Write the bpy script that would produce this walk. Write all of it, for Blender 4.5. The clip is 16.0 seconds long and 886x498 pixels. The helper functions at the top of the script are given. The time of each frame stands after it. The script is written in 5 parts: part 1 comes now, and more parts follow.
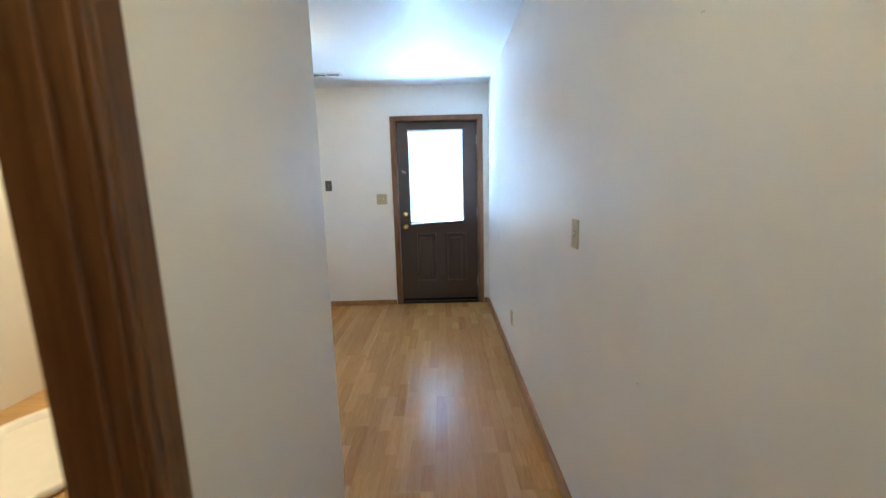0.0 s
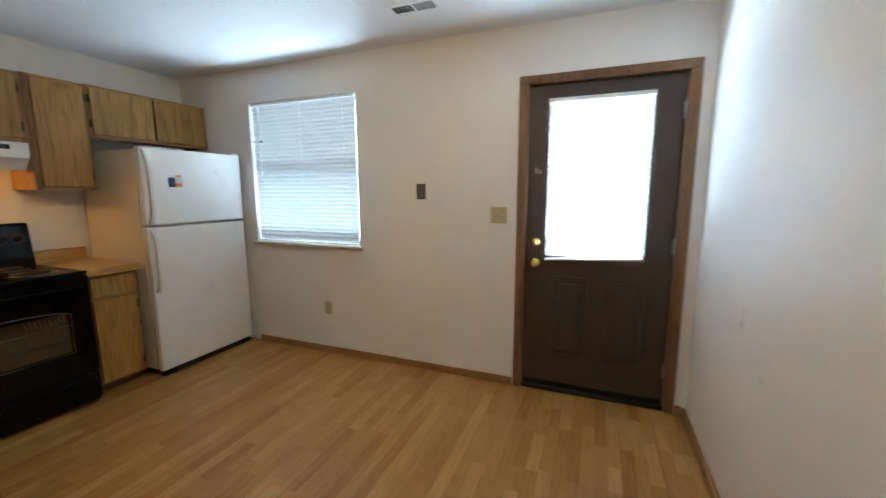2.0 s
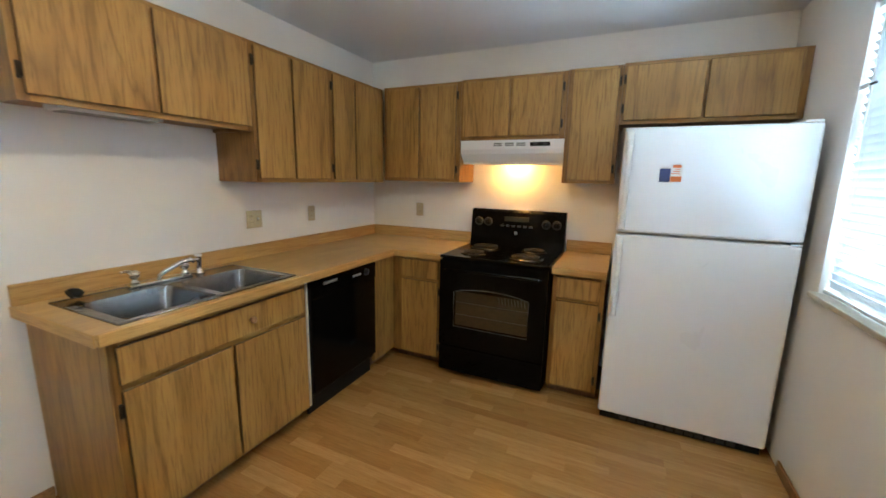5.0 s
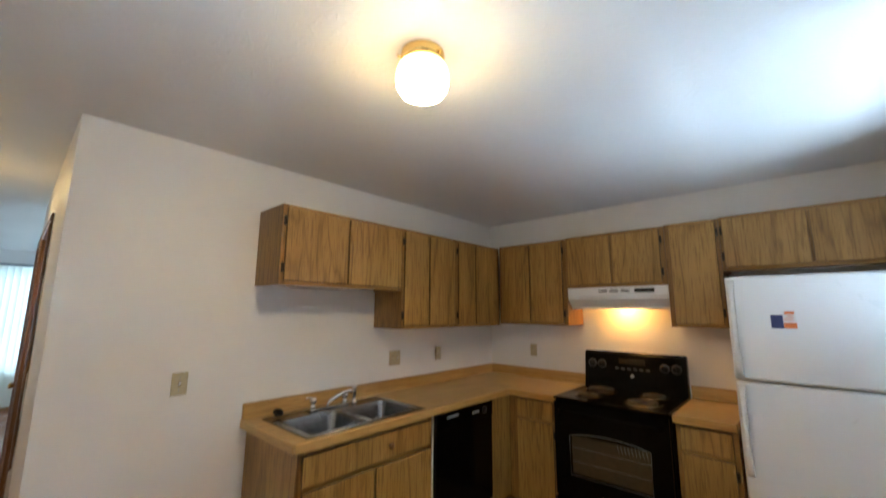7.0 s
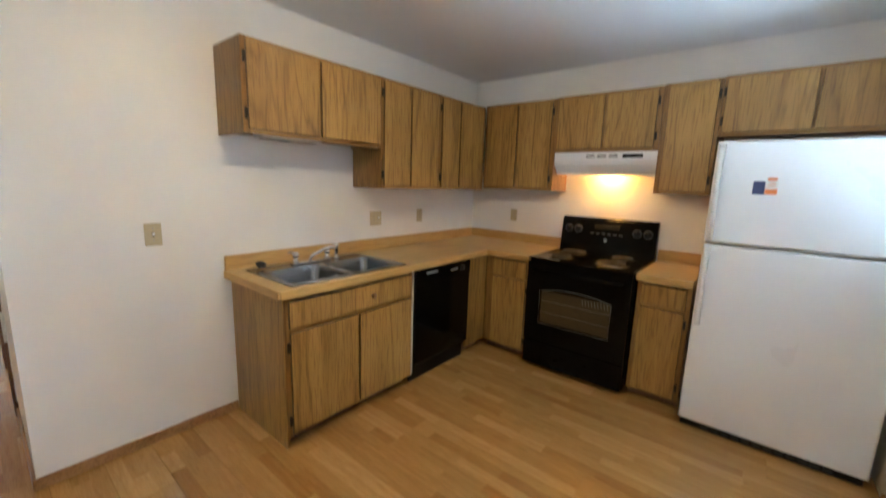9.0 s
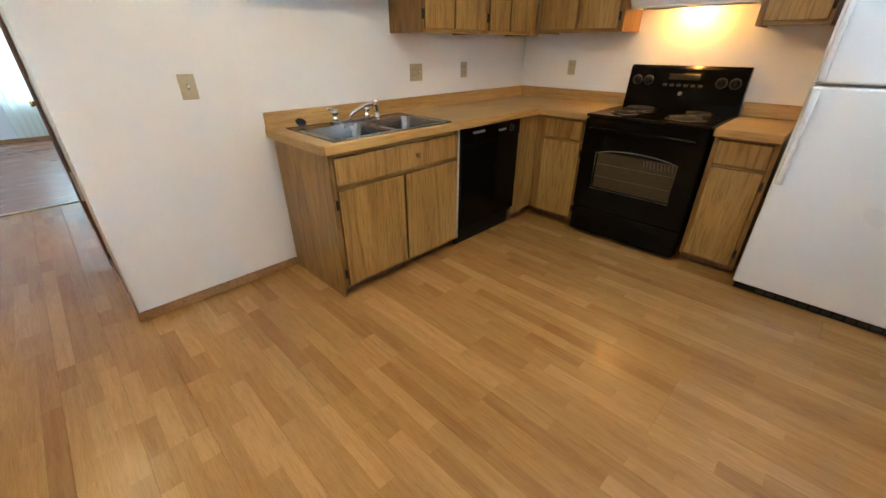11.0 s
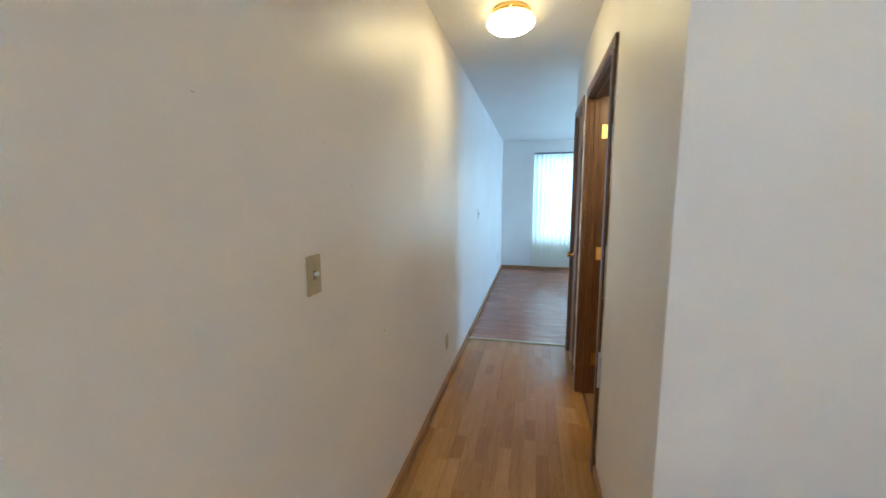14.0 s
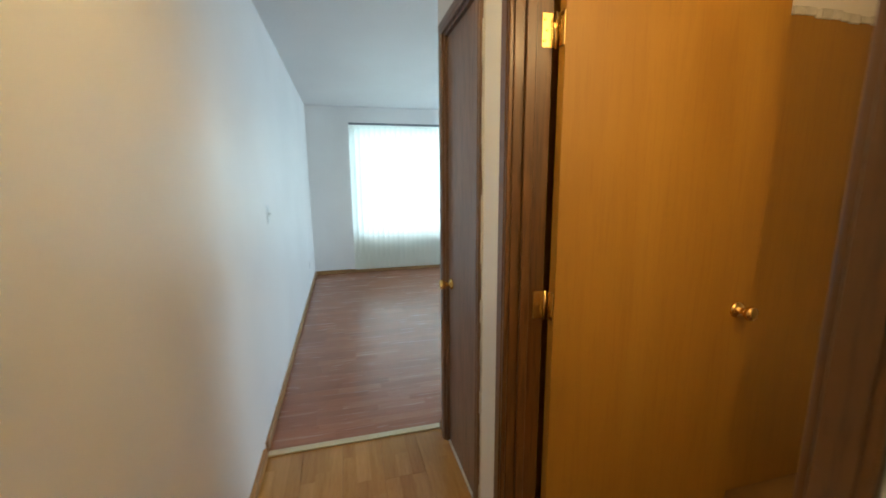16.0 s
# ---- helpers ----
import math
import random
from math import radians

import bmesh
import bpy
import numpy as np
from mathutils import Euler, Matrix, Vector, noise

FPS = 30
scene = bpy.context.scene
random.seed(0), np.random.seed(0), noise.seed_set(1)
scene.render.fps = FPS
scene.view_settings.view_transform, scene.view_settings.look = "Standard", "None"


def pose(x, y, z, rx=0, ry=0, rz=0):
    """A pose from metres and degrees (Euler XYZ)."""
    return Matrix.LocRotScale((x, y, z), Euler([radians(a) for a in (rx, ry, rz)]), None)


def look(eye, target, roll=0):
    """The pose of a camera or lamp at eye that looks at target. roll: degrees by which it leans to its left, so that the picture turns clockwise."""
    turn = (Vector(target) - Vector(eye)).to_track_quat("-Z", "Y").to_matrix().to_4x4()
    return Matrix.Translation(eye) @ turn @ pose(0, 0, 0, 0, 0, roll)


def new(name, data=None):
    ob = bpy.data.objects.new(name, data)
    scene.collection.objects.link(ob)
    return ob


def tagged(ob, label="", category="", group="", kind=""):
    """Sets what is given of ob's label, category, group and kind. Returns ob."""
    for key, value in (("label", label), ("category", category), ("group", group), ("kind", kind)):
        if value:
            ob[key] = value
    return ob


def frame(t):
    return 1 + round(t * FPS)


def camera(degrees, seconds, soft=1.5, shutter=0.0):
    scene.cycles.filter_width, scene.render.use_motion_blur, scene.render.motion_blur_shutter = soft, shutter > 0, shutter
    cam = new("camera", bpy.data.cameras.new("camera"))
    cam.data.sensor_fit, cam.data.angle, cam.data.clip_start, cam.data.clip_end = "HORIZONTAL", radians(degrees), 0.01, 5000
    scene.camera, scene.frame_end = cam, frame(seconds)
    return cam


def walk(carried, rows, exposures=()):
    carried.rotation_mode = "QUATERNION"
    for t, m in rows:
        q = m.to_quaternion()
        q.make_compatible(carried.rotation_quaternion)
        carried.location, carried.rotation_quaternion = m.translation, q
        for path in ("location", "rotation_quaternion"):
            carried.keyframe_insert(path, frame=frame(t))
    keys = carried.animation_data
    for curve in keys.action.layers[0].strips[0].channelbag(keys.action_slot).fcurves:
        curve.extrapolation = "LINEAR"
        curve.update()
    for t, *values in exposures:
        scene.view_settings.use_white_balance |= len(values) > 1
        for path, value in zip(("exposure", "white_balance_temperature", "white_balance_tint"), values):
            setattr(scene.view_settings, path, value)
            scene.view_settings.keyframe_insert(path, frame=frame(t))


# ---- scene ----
cam = camera(97.7, 16.0, shutter=0.3)
PATH = [
    (0, (0.079, 0.047, 1.341), (0.07, 2.021, 1.018), -1.5),
    (0.5, (0.126, 0.486, 1.357), (-0.019, 2.456, 1.045), -0.0),
    (1, (0.134, 0.962, 1.341), (-0.006, 2.929, 1.003), -0.4),
    (1.5, (0.102, 1.4, 1.357), (-0.211, 3.351, 1.043), -0.6),
    (2, (0.019, 1.808, 1.372), (-0.712, 3.646, 1.077), -0.2),
    (2.5, (-0.084, 2.198, 1.375), (-1.247, 3.792, 1.05), -1.4),
    (3, (-0.152, 2.569, 1.374), (-1.687, 3.799, 1.011), -0.3),
    (3.5, (-0.313, 2.896, 1.375), (-2.095, 3.723, 0.998), 0.5),
    (4, (-0.423, 3.221, 1.375), (-2.363, 3.466, 0.957), 1.4),
    (4.5, (-0.556, 3.449, 1.365), (-2.466, 3.057, 0.921), 2.2),
    (4.7, (-0.605, 3.525, 1.378), (-2.456, 2.909, 0.936), 2.0),
    (6.8, (-0.248, 3.855, 1.492), (-1.732, 2.519, 1.609), 0.5),
    (7, (-0.23, 3.882, 1.49), (-1.695, 2.559, 1.808), 0.3),
    (7.5, (-0.189, 3.897, 1.528), (-1.598, 2.652, 2.21), 0.5),
    (8, (-0.203, 3.931, 1.55), (-1.608, 2.682, 2.232), 1.7),
    (8.5, (-0.244, 3.853, 1.484), (-1.764, 2.578, 1.733), 1.3),
    (9, (-0.295, 3.826, 1.419), (-1.825, 2.583, 1.08), 1.9),
    (9.2, (-0.319, 3.789, 1.396), (-1.821, 2.591, 0.838), 2.0),
    (11.3, (-0.306, 3.758, 1.279), (-1.549, 2.494, 0.351), -0.1),
    (11.5, (-0.296, 3.768, 1.31), (-1.503, 2.358, 0.565), -0.4),
    (12, (-0.338, 3.776, 1.372), (-1.246, 2.039, 0.977), 1.0),
    (12.5, (-0.327, 3.659, 1.356), (-0.761, 1.738, 1.011), 2.5),
    (13, (-0.221, 3.353, 1.37), (-0.214, 1.382, 1.027), 1.0),
    (13.5, (-0.139, 2.951, 1.356), (0.198, 1.001, 1.068), 0.4),
    (14, (-0.014, 2.506, 1.36), (0.437, 0.575, 1.096), -0.1),
    (14.5, (0.093, 2.011, 1.368), (0.391, 0.052, 1.097), -0.3),
    (15, (0.152, 1.602, 1.377), (0.284, -0.375, 1.107), -0.0),
    (15.5, (0.187, 1.186, 1.381), (0.059, -0.786, 1.071), -1.5),
    (16, (0.131, 0.807, 1.374), (-0.356, -1.1, 1.021), -0.5),
]
walk(cam, [(t, look(eye, target, roll)) for t, eye, target, roll in PATH], exposures=[(0.0, 2.3, 4450, 0), (0.5, 2.1, 4550, -1), (1.0, 1.95, 4600, -2), (2.0, 1.85, 5450, 2), (3.0, 2.2, 5700, 3), (3.5, 2.3, 5350, 1), (4.5, 2.5, 5150, 0), (7.0, 1.95, 5450, 5), (8.0, 1.65, 5400, 3), (9.0, 2.45, 5300, 3), (11.5, 2.7, 5300, 4), (12.0, 2.6, 5300, 3), (12.5, 2.75, 5000, 2), (13.5, 2.35, 4750, 0), (14.5, 2.25, 5050, 2), (16.0, 2.15, 5900, 4)])

# ---- light ----
def area_lamp(name, size_x, size_y, watts, colour, m):
    d = bpy.data.lights.new(name, "AREA")
    d.shape, d.size, d.size_y, d.energy, d.color = "RECTANGLE", size_x, size_y, watts, colour
    ob = new(name, d)
    ob.matrix_world = m
    return ob


def bulb(name, place, watts, colour, radius=0.05):
    d = bpy.data.lights.new(name, "POINT")
    d.energy, d.color, d.shadow_soft_size = watts, colour, radius
    ob = new(name, d)
    ob.location = place
    return ob


world = bpy.data.worlds.new("overcast_sky")
scene.world = world
world.use_nodes = True
wn = world.node_tree
sky = wn.nodes.new("ShaderNodeTexSky")
sky.sky_type, sky.sun_disc, sky.sun_elevation, sky.sun_rotation = "NISHITA", False, radians(50), radians(160)
wn.links.new(sky.outputs["Color"], wn.nodes["Background"].inputs["Color"])
wn.nodes["Background"].inputs["Strength"].default_value = 0.1

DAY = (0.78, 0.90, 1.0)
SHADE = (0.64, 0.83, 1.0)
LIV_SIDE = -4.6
WARM = (1.0, 0.70, 0.36)
area_lamp("daylight_kitchen_window", 1.20, 1.40, 7.0, DAY, look((-2.31, 4.80, 1.53), (-2.31, 0, 1.53)))
# Added lamp over the lawn, standing in for daylight bounced up off it.
area_lamp("ground_bounce_fill", 2.0, 0.9, 92, DAY, look((-2.31, 5.75, 0.12), (-2.31, 4.48, 1.55)))
area_lamp("daylight_door_lite", 0.70, 1.15, 56, DAY, look((0.015, 4.78, 1.44), (0.015, 0, 1.44)))
area_lamp("daylight_living_window", 2.0, 1.62, 17, SHADE, look((-0.98, -5.55, 1.36), (-0.98, 0, 1.36)))
# Fill lamp behind an unseen opening, added to brighten the living room.
area_lamp("living_side_fill", 2.4, 1.2, 24, SHADE, look((LIV_SIDE - 0.25, -3.4, 1.5), (0, -3.4, 1.5)))
bulb("hood_bulb", (-3.63, 2.83, 1.536), 1.3, (1.0, 0.40, 0.06), 0.02)
bulb("bathroom_bulb", (-0.80, 0.85, 2.1), 4.2, (1.0, 0.62, 0.26), 0.06)


# ---- materials ----
def node_material(name, rough=0.5, metal=0.0):
    m = bpy.data.materials.new(name)
    m.use_nodes = True
    t = m.node_tree
    b = t.nodes["Principled BSDF"]
    b.inputs["Roughness"].default_value, b.inputs["Metallic"].default_value = rough, metal
    return m, t, b


def coords(t, scale, jitter=0.0):
    """Object coordinates, scaled, shifted from object to object."""
    tc = t.nodes.new("ShaderNodeTexCoord")
    mp = t.nodes.new("ShaderNodeMapping")
    mp.inputs["Scale"].default_value = scale
    src = tc.outputs["Object"]
    if jitter:
        oi = t.nodes.new("ShaderNodeObjectInfo")
        mul = t.nodes.new("ShaderNodeVectorMath")
        mul.operation = "SCALE"
        mul.inputs[0].default_value = (3.7 * jitter, 5.3 * jitter, 7.9 * jitter)
        t.links.new(oi.outputs["Random"], mul.inputs["Scale"])
        add = t.nodes.new("ShaderNodeVectorMath")
        t.links.new(src, add.inputs[0])
        t.links.new(mul.outputs[0], add.inputs[1])
        src = add.outputs[0]
    t.links.new(src, mp.inputs["Vector"])
    return mp.outputs["Vector"]


def noise_tex(t, vec, scale, detail=4.0, distort=0.0, rough=0.5):
    n = t.nodes.new("ShaderNodeTexNoise")
    n.inputs["Scale"].default_value, n.inputs["Detail"].default_value = scale, detail
    n.inputs["Distortion"].default_value, n.inputs["Roughness"].default_value = distort, rough
    t.links.new(vec, n.inputs["Vector"])
    return n.outputs["Fac"]


def ramp(t, fac, stops):
    r = t.nodes.new("ShaderNodeValToRGB")
    e = r.color_ramp.elements
    while len(e) < len(stops):
        e.new(0.5)
    for el, (p, c) in zip(e, stops):
        el.position, el.color = p, (*c, 1)
    t.links.new(fac, r.inputs["Fac"])
    return r.outputs["Color"]


def blend(t, a, b, fac, mode="MULTIPLY"):
    m = t.nodes.new("ShaderNodeMix")
    m.data_type, m.blend_type = "RGBA", mode
    if isinstance(fac, float):
        m.inputs[0].default_value = fac
    else:
        t.links.new(fac, m.inputs[0])
    for sock, v in ((m.inputs[6], a), (m.inputs[7], b)):
        if isinstance(v, tuple):
            sock.default_value = (*v, 1)
        else:
            t.links.new(v, sock)
    return m.outputs[2]


def bump(t, b, height, strength, distance=0.002):
    n = t.nodes.new("ShaderNodeBump")
    n.inputs["Strength"].default_value, n.inputs["Distance"].default_value = strength, distance
    t.links.new(height, n.inputs["Height"])
    t.links.new(n.outputs["Normal"], b.inputs["Normal"])


def span(t, fac, lo, hi):
    n = t.nodes.new("ShaderNodeMapRange")
    n.inputs["To Min"].default_value, n.inputs["To Max"].default_value = lo, hi
    t.links.new(fac, n.inputs["Value"])
    return n.outputs["Result"]


def paint(name, colour, rough=0.5, grain=60.0, relief=0.25, mottle=0.06, distance=0.0015, flecks=False):
    m, t, b = node_material(name, rough)
    v = coords(t, (1, 1, 1))
    big = noise_tex(t, v, 1.3, 5)
    c = ramp(t, big, [(0.3, tuple(x * (1 - mottle) for x in colour)), (0.7, colour)])
    t.links.new(c, b.inputs["Base Color"])
    fine, mid = noise_tex(t, v, grain, 3), noise_tex(t, v, 7.0, 3)
    mix = t.nodes.new("ShaderNodeMath")
    mix.operation = "MULTIPLY_ADD"
    mix.inputs[1].default_value = 2.2
    if flecks:      # sparse trowelled ridges
        mid = ramp(t, noise_tex(t, coords(t, (1, 0.55, 1)), 17.0, 3, 2.2), [(0.56, (0, 0, 0)), (0.66, (1, 1, 1))])
    t.links.new(mid, mix.inputs[0])
    t.links.new(fine, mix.inputs[2])
    bump(t, b, mix.outputs[0], relief, distance)
    worn = noise_tex(t, coords(t, (1, 0.6, 1)), 2.6, 4, 0.8)
    t.links.new(span(t, worn, rough - 0.16, rough + 0.16), b.inputs["Roughness"])
    return m


def wood(name, dark, mid, light, along="z", rough=0.42, scale=1.0, jitter=1.0, figure=0.5, relief=0.12, pore=0.58):
    """Grained wood or wood-print laminate with cathedral figure along one axis."""
    m, t, b = node_material(name, rough)
    axis = {"x": (0.055, 1, 1), "y": (1, 0.055, 1), "z": (1, 1, 0.07)}[along]
    v = coords(t, tuple(a * scale for a in axis), jitter)
    broad = noise_tex(t, v, 9.0, 4, 0.6)
    fine = noise_tex(t, v, 90.0, 5, 0.3, 0.65)
    # growth rings: contour lines of a slow field stretched along the grain
    slow = coords(t, tuple(a * scale * (1 if a > 0.5 else 1.3) for a in axis), jitter)
    field = noise_tex(t, slow, 3.6, 3, 0.5, 0.5)
    mul = t.nodes.new("ShaderNodeMath")
    mul.operation = "MULTIPLY"
    mul.inputs[1].default_value = 15.0
    t.links.new(field, mul.inputs[0])
    ring = t.nodes.new("ShaderNodeMath")
    ring.operation = "PINGPONG"
    ring.inputs[1].default_value = 1.0
    t.links.new(mul.outputs[0], ring.inputs[0])
    base = ramp(t, broad, [(0.3, mid), (0.72, light)])
    rings = ramp(t, ring.outputs[0], [(0.0, tuple(d / l for d, l in zip(dark, light))), (0.22, (0.84, 0.80, 0.74)), (0.6, (0.98, 0.98, 0.97)), (1.0, (1, 1, 1))])
    c = blend(t, base, rings, figure)
    pores = ramp(t, fine, [(0.36, tuple(d / l for d, l in zip(dark, light))), (0.52, (1, 1, 1))])
    c = blend(t, c, pores, pore)
    cloud = noise_tex(t, coords(t, tuple(a * scale * (1 if a > 0.5 else 4) for a in axis), jitter), 4.5, 3, 0.4)
    c = blend(t, c, ramp(t, cloud, [(0.35, (0.74, 0.70, 0.64)), (0.6, (1, 1, 1))]), 0.5)
    t.links.new(c, b.inputs["Base Color"])
    t.links.new(span(t, broad, rough - 0.07, rough + 0.1), b.inputs["Roughness"])
    bump(t, b, fine, relief, 0.001)
    return m


def plain(name, colour, rough=0.45, metal=0.0, mottle=0.12, grain=40.0):
    m, t, b = node_material(name, rough, metal)
    v = coords(t, (1, 1, 1), 0.6)
    n = noise_tex(t, v, grain, 4)
    t.links.new(ramp(t, n, [(0.3, tuple(x * (1 - mottle) for x in colour)), (0.7, colour)]), b.inputs["Base Color"])
    t.links.new(span(t, noise_tex(t, v, 6.0, 3), max(rough - 0.06, 0.02), rough + 0.08), b.inputs["Roughness"])
    return m


def glowing(name, colour, strength, base=(0.9, 0.88, 0.82)):
    m, t, b = node_material(name, 0.35)
    b.inputs["Base Color"].default_value = (*base, 1)
    b.inputs["Emission Color"].default_value = (*colour, 1)
    b.inputs["Emission Strength"].default_value = strength
    return m


def slat_material(name, colour, through_share):
    m, t, b = node_material(name, 0.4)
    b.inputs["Base Color"].default_value = (*colour, 1)
    tr = t.nodes.new("ShaderNodeBsdfTranslucent")
    tr.inputs["Color"].default_value = (*colour, 1)
    mx = t.nodes.new("ShaderNodeMixShader")
    mx.inputs[0].default_value = through_share
    t.links.new(b.outputs[0], mx.inputs[1])
    t.links.new(tr.outputs[0], mx.inputs[2])
    t.links.new(mx.outputs[0], t.nodes["Material Output"].inputs["Surface"])
    return m


def plank_material(name, tones, rough, grain_axis=(14, 0.9, 1), relief=0.06):
    m, t, b = node_material(name, rough)
    b.inputs["Specular IOR Level"].default_value = 0.36
    geo = t.nodes.new("ShaderNodeNewGeometry")
    oi = t.nodes.new("ShaderNodeObjectInfo")
    add = t.nodes.new("ShaderNodeMath")
    t.links.new(geo.outputs["Random Per Island"], add.inputs[0])
    t.links.new(oi.outputs["Random"], add.inputs[1])
    fr = t.nodes.new("ShaderNodeMath")
    fr.operation = "FRACT"
    t.links.new(add.outputs[0], fr.inputs[0])
    tone = ramp(t, fr.outputs[0], [(i / (len(tones) - 1), c) for i, c in enumerate(tones)])
    sh = t.nodes.new("ShaderNodeVectorMath")
    sh.operation = "SCALE"
    sh.inputs[0].default_value = (31.0, 17.0, 5.0)
    t.links.new(fr.outputs[0], sh.inputs["Scale"])
    tc = t.nodes.new("ShaderNodeTexCoord")
    ad = t.nodes.new("ShaderNodeVectorMath")
    t.links.new(tc.outputs["Object"], ad.inputs[0])
    t.links.new(sh.outputs[0], ad.inputs[1])
    mp = t.nodes.new("ShaderNodeMapping")
    mp.inputs["Scale"].default_value = grain_axis
    t.links.new(ad.outputs[0], mp.inputs["Vector"])
    g1, g2 = noise_tex(t, mp.outputs[0], 3.0, 5, 0.8), noise_tex(t, mp.outputs[0], 16.0, 4, 0.2, 0.6)
    c = blend(t, tone, ramp(t, g1, [(0.3, (0.80, 0.76, 0.70)), (0.65, (1, 1, 1))]), 0.8)
    c = blend(t, c, ramp(t, g2, [(0.35, (0.78, 0.72, 0.64)), (0.55, (1, 1, 1))]), 0.6)
    t.links.new(c, b.inputs["Base Color"])
    t.links.new(span(t, g1, rough - 0.015, rough + 0.03), b.inputs["Roughness"])
    if relief:
        bump(t, b, g2, relief, 0.0006)
    return m


WALL = paint("wall_paint", (0.83, 0.805, 0.765), 0.45, 70, 0.30, 0.08)
CEILING = paint("ceiling_paint", (0.76, 0.755, 0.745), 0.44, 60, 0.22, 0.05, 0.0018, True)
CABINET = wood("cabinet_oak", (0.125, 0.056, 0.012), (0.35, 0.192, 0.043), (0.47, 0.278, 0.070), figure=0.45, pore=0.5)
# Darker door edges: the shade of the door gaps is put into their colour.
CABINET_EDGE = wood("cabinet_edge_gap_shade", (0.06, 0.028, 0.008), (0.13, 0.066, 0.018), (0.17, 0.09, 0.026), figure=0.2)
# Frame oak darkened, with the shadow between doors worked into its colour.
CABINET_FRAME = wood("cabinet_frame_shaded_oak", (0.095, 0.042, 0.008), (0.235, 0.116, 0.024), (0.31, 0.162, 0.036), figure=0.3)
CABINET_RAIL = wood("cabinet_rail_oak", (0.13, 0.06, 0.012), (0.32, 0.17, 0.038), (0.42, 0.24, 0.058), "x", figure=0.3)
COUNTER, COUNTER_Y = [wood("counter_laminate", (0.38, 0.225, 0.065), (0.50, 0.325, 0.112), (0.55, 0.368, 0.135), a, 0.38, 1.6, 0.0, 0.12, 0.03) for a in "xy"]
COUNTER_EDGE, COUNTER_EDGE_Y = [wood("counter_edge_laminate", (0.33, 0.175, 0.045), (0.50, 0.30, 0.085), (0.58, 0.37, 0.118), a, 0.4, 1.6, 0.0, 0.35, 0.03) for a in "xy"]
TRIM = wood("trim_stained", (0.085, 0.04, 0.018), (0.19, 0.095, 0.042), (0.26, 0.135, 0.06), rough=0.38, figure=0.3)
BASEBOARD = wood("baseboard_stained", (0.15, 0.072, 0.022), (0.33, 0.170, 0.056), (0.41, 0.225, 0.080), "y", 0.4, figure=0.25)
BATH_TRIM = wood("bath_casing_stained", (0.055, 0.021, 0.006), (0.12, 0.052, 0.014), (0.17, 0.078, 0.023), rough=0.3, figure=0.2)
BATH_DOOR = wood("lauan_door_veneer", (0.25, 0.10, 0.018), (0.38, 0.188, 0.019), (0.42, 0.222, 0.027), rough=0.46, scale=0.6, figure=0.08, pore=0.16)
CLOSET_DOOR = wood("closet_door_stained", (0.085, 0.045, 0.026), (0.19, 0.11, 0.068), (0.25, 0.15, 0.095), rough=0.34, figure=0.3)
DOOR_PAINT = paint("door_brown_paint", (0.058, 0.036, 0.026), 0.42, 120, 0.12, 0.15)
FLOOR_LIGHT = plank_material("oak_laminate", [(0.335, 0.170, 0.046), (0.455, 0.254, 0.078), (0.395, 0.212, 0.061), (0.52, 0.302, 0.100), (0.36, 0.189, 0.052)], 0.25)
FLOOR_RED = plank_material("cherry_laminate", [(0.27, 0.112, 0.062), (0.33, 0.143, 0.080), (0.295, 0.125, 0.070), (0.37, 0.168, 0.097)], 0.26, relief=0.0)
SUBFLOOR = plain("joint_shadow", (0.16, 0.085, 0.04), 0.7)
WHITE_ENAMEL = paint("white_enamel", (0.80, 0.81, 0.82), 0.32, 260, 0.10, 0.03, 0.0006)
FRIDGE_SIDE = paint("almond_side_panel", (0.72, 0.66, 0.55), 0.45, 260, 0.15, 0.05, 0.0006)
WHITE_PLASTIC = plain("white_plastic", (0.78, 0.78, 0.76), 0.4)
GREY_PLASTIC = plain("grey_gasket", (0.22, 0.23, 0.24), 0.6)
BLACK_ENAMEL = plain("black_enamel", (0.004, 0.004, 0.004), 0.12, 0.0, 0.3)
BLACK_PLASTIC = plain("black_plastic", (0.014, 0.014, 0.014), 0.38, 0.0, 0.3)
for gloss in (BLACK_ENAMEL, BLACK_PLASTIC):
    gloss.node_tree.nodes["Principled BSDF"].inputs["Specular IOR Level"].default_value = 0.10
OVEN_GLASS = plain("oven_glass", (0.040, 0.031, 0.020), 0.05)
IVORY = plain("ivory_plastic", (0.50, 0.42, 0.25), 0.42)
IVORY_DARK = plain("ivory_recess", (0.25, 0.21, 0.13), 0.5)
BROWN_PLATE = plain("brown_plate", (0.10, 0.085, 0.07), 0.4)
STEEL = plain("brushed_steel", (0.40, 0.40, 0.40), 0.32, 1.0, 0.2, 90)
SINK_STEEL = plain("sink_steel", (0.30, 0.295, 0.29), 0.24, 1.0, 0.25, 60)
OVEN_LINER = plain("oven_liner", (0.115, 0.092, 0.062), 0.35, 0.0, 0.35, 50)
CHROME = plain("chrome", (0.80, 0.80, 0.80), 0.09, 1.0, 0.05)
BRASS = plain("polished_brass", (0.83, 0.58, 0.20), 0.18, 1.0, 0.1)
BLACK_IRON = plain("dark_hinge", (0.028, 0.020, 0.014), 0.45, 0.5)
COIL = plain("burner_coil", (0.035, 0.032, 0.030), 0.5, 0.6)
SLAT = slat_material("blind_slat", (0.70, 0.71, 0.71), 0.036)
VANE = slat_material("blind_vane", (0.84, 0.84, 0.74), 0.42)
CAULK = plain("white_caulk", (0.74, 0.72, 0.67), 0.6, 0.0, 0.25, 20)
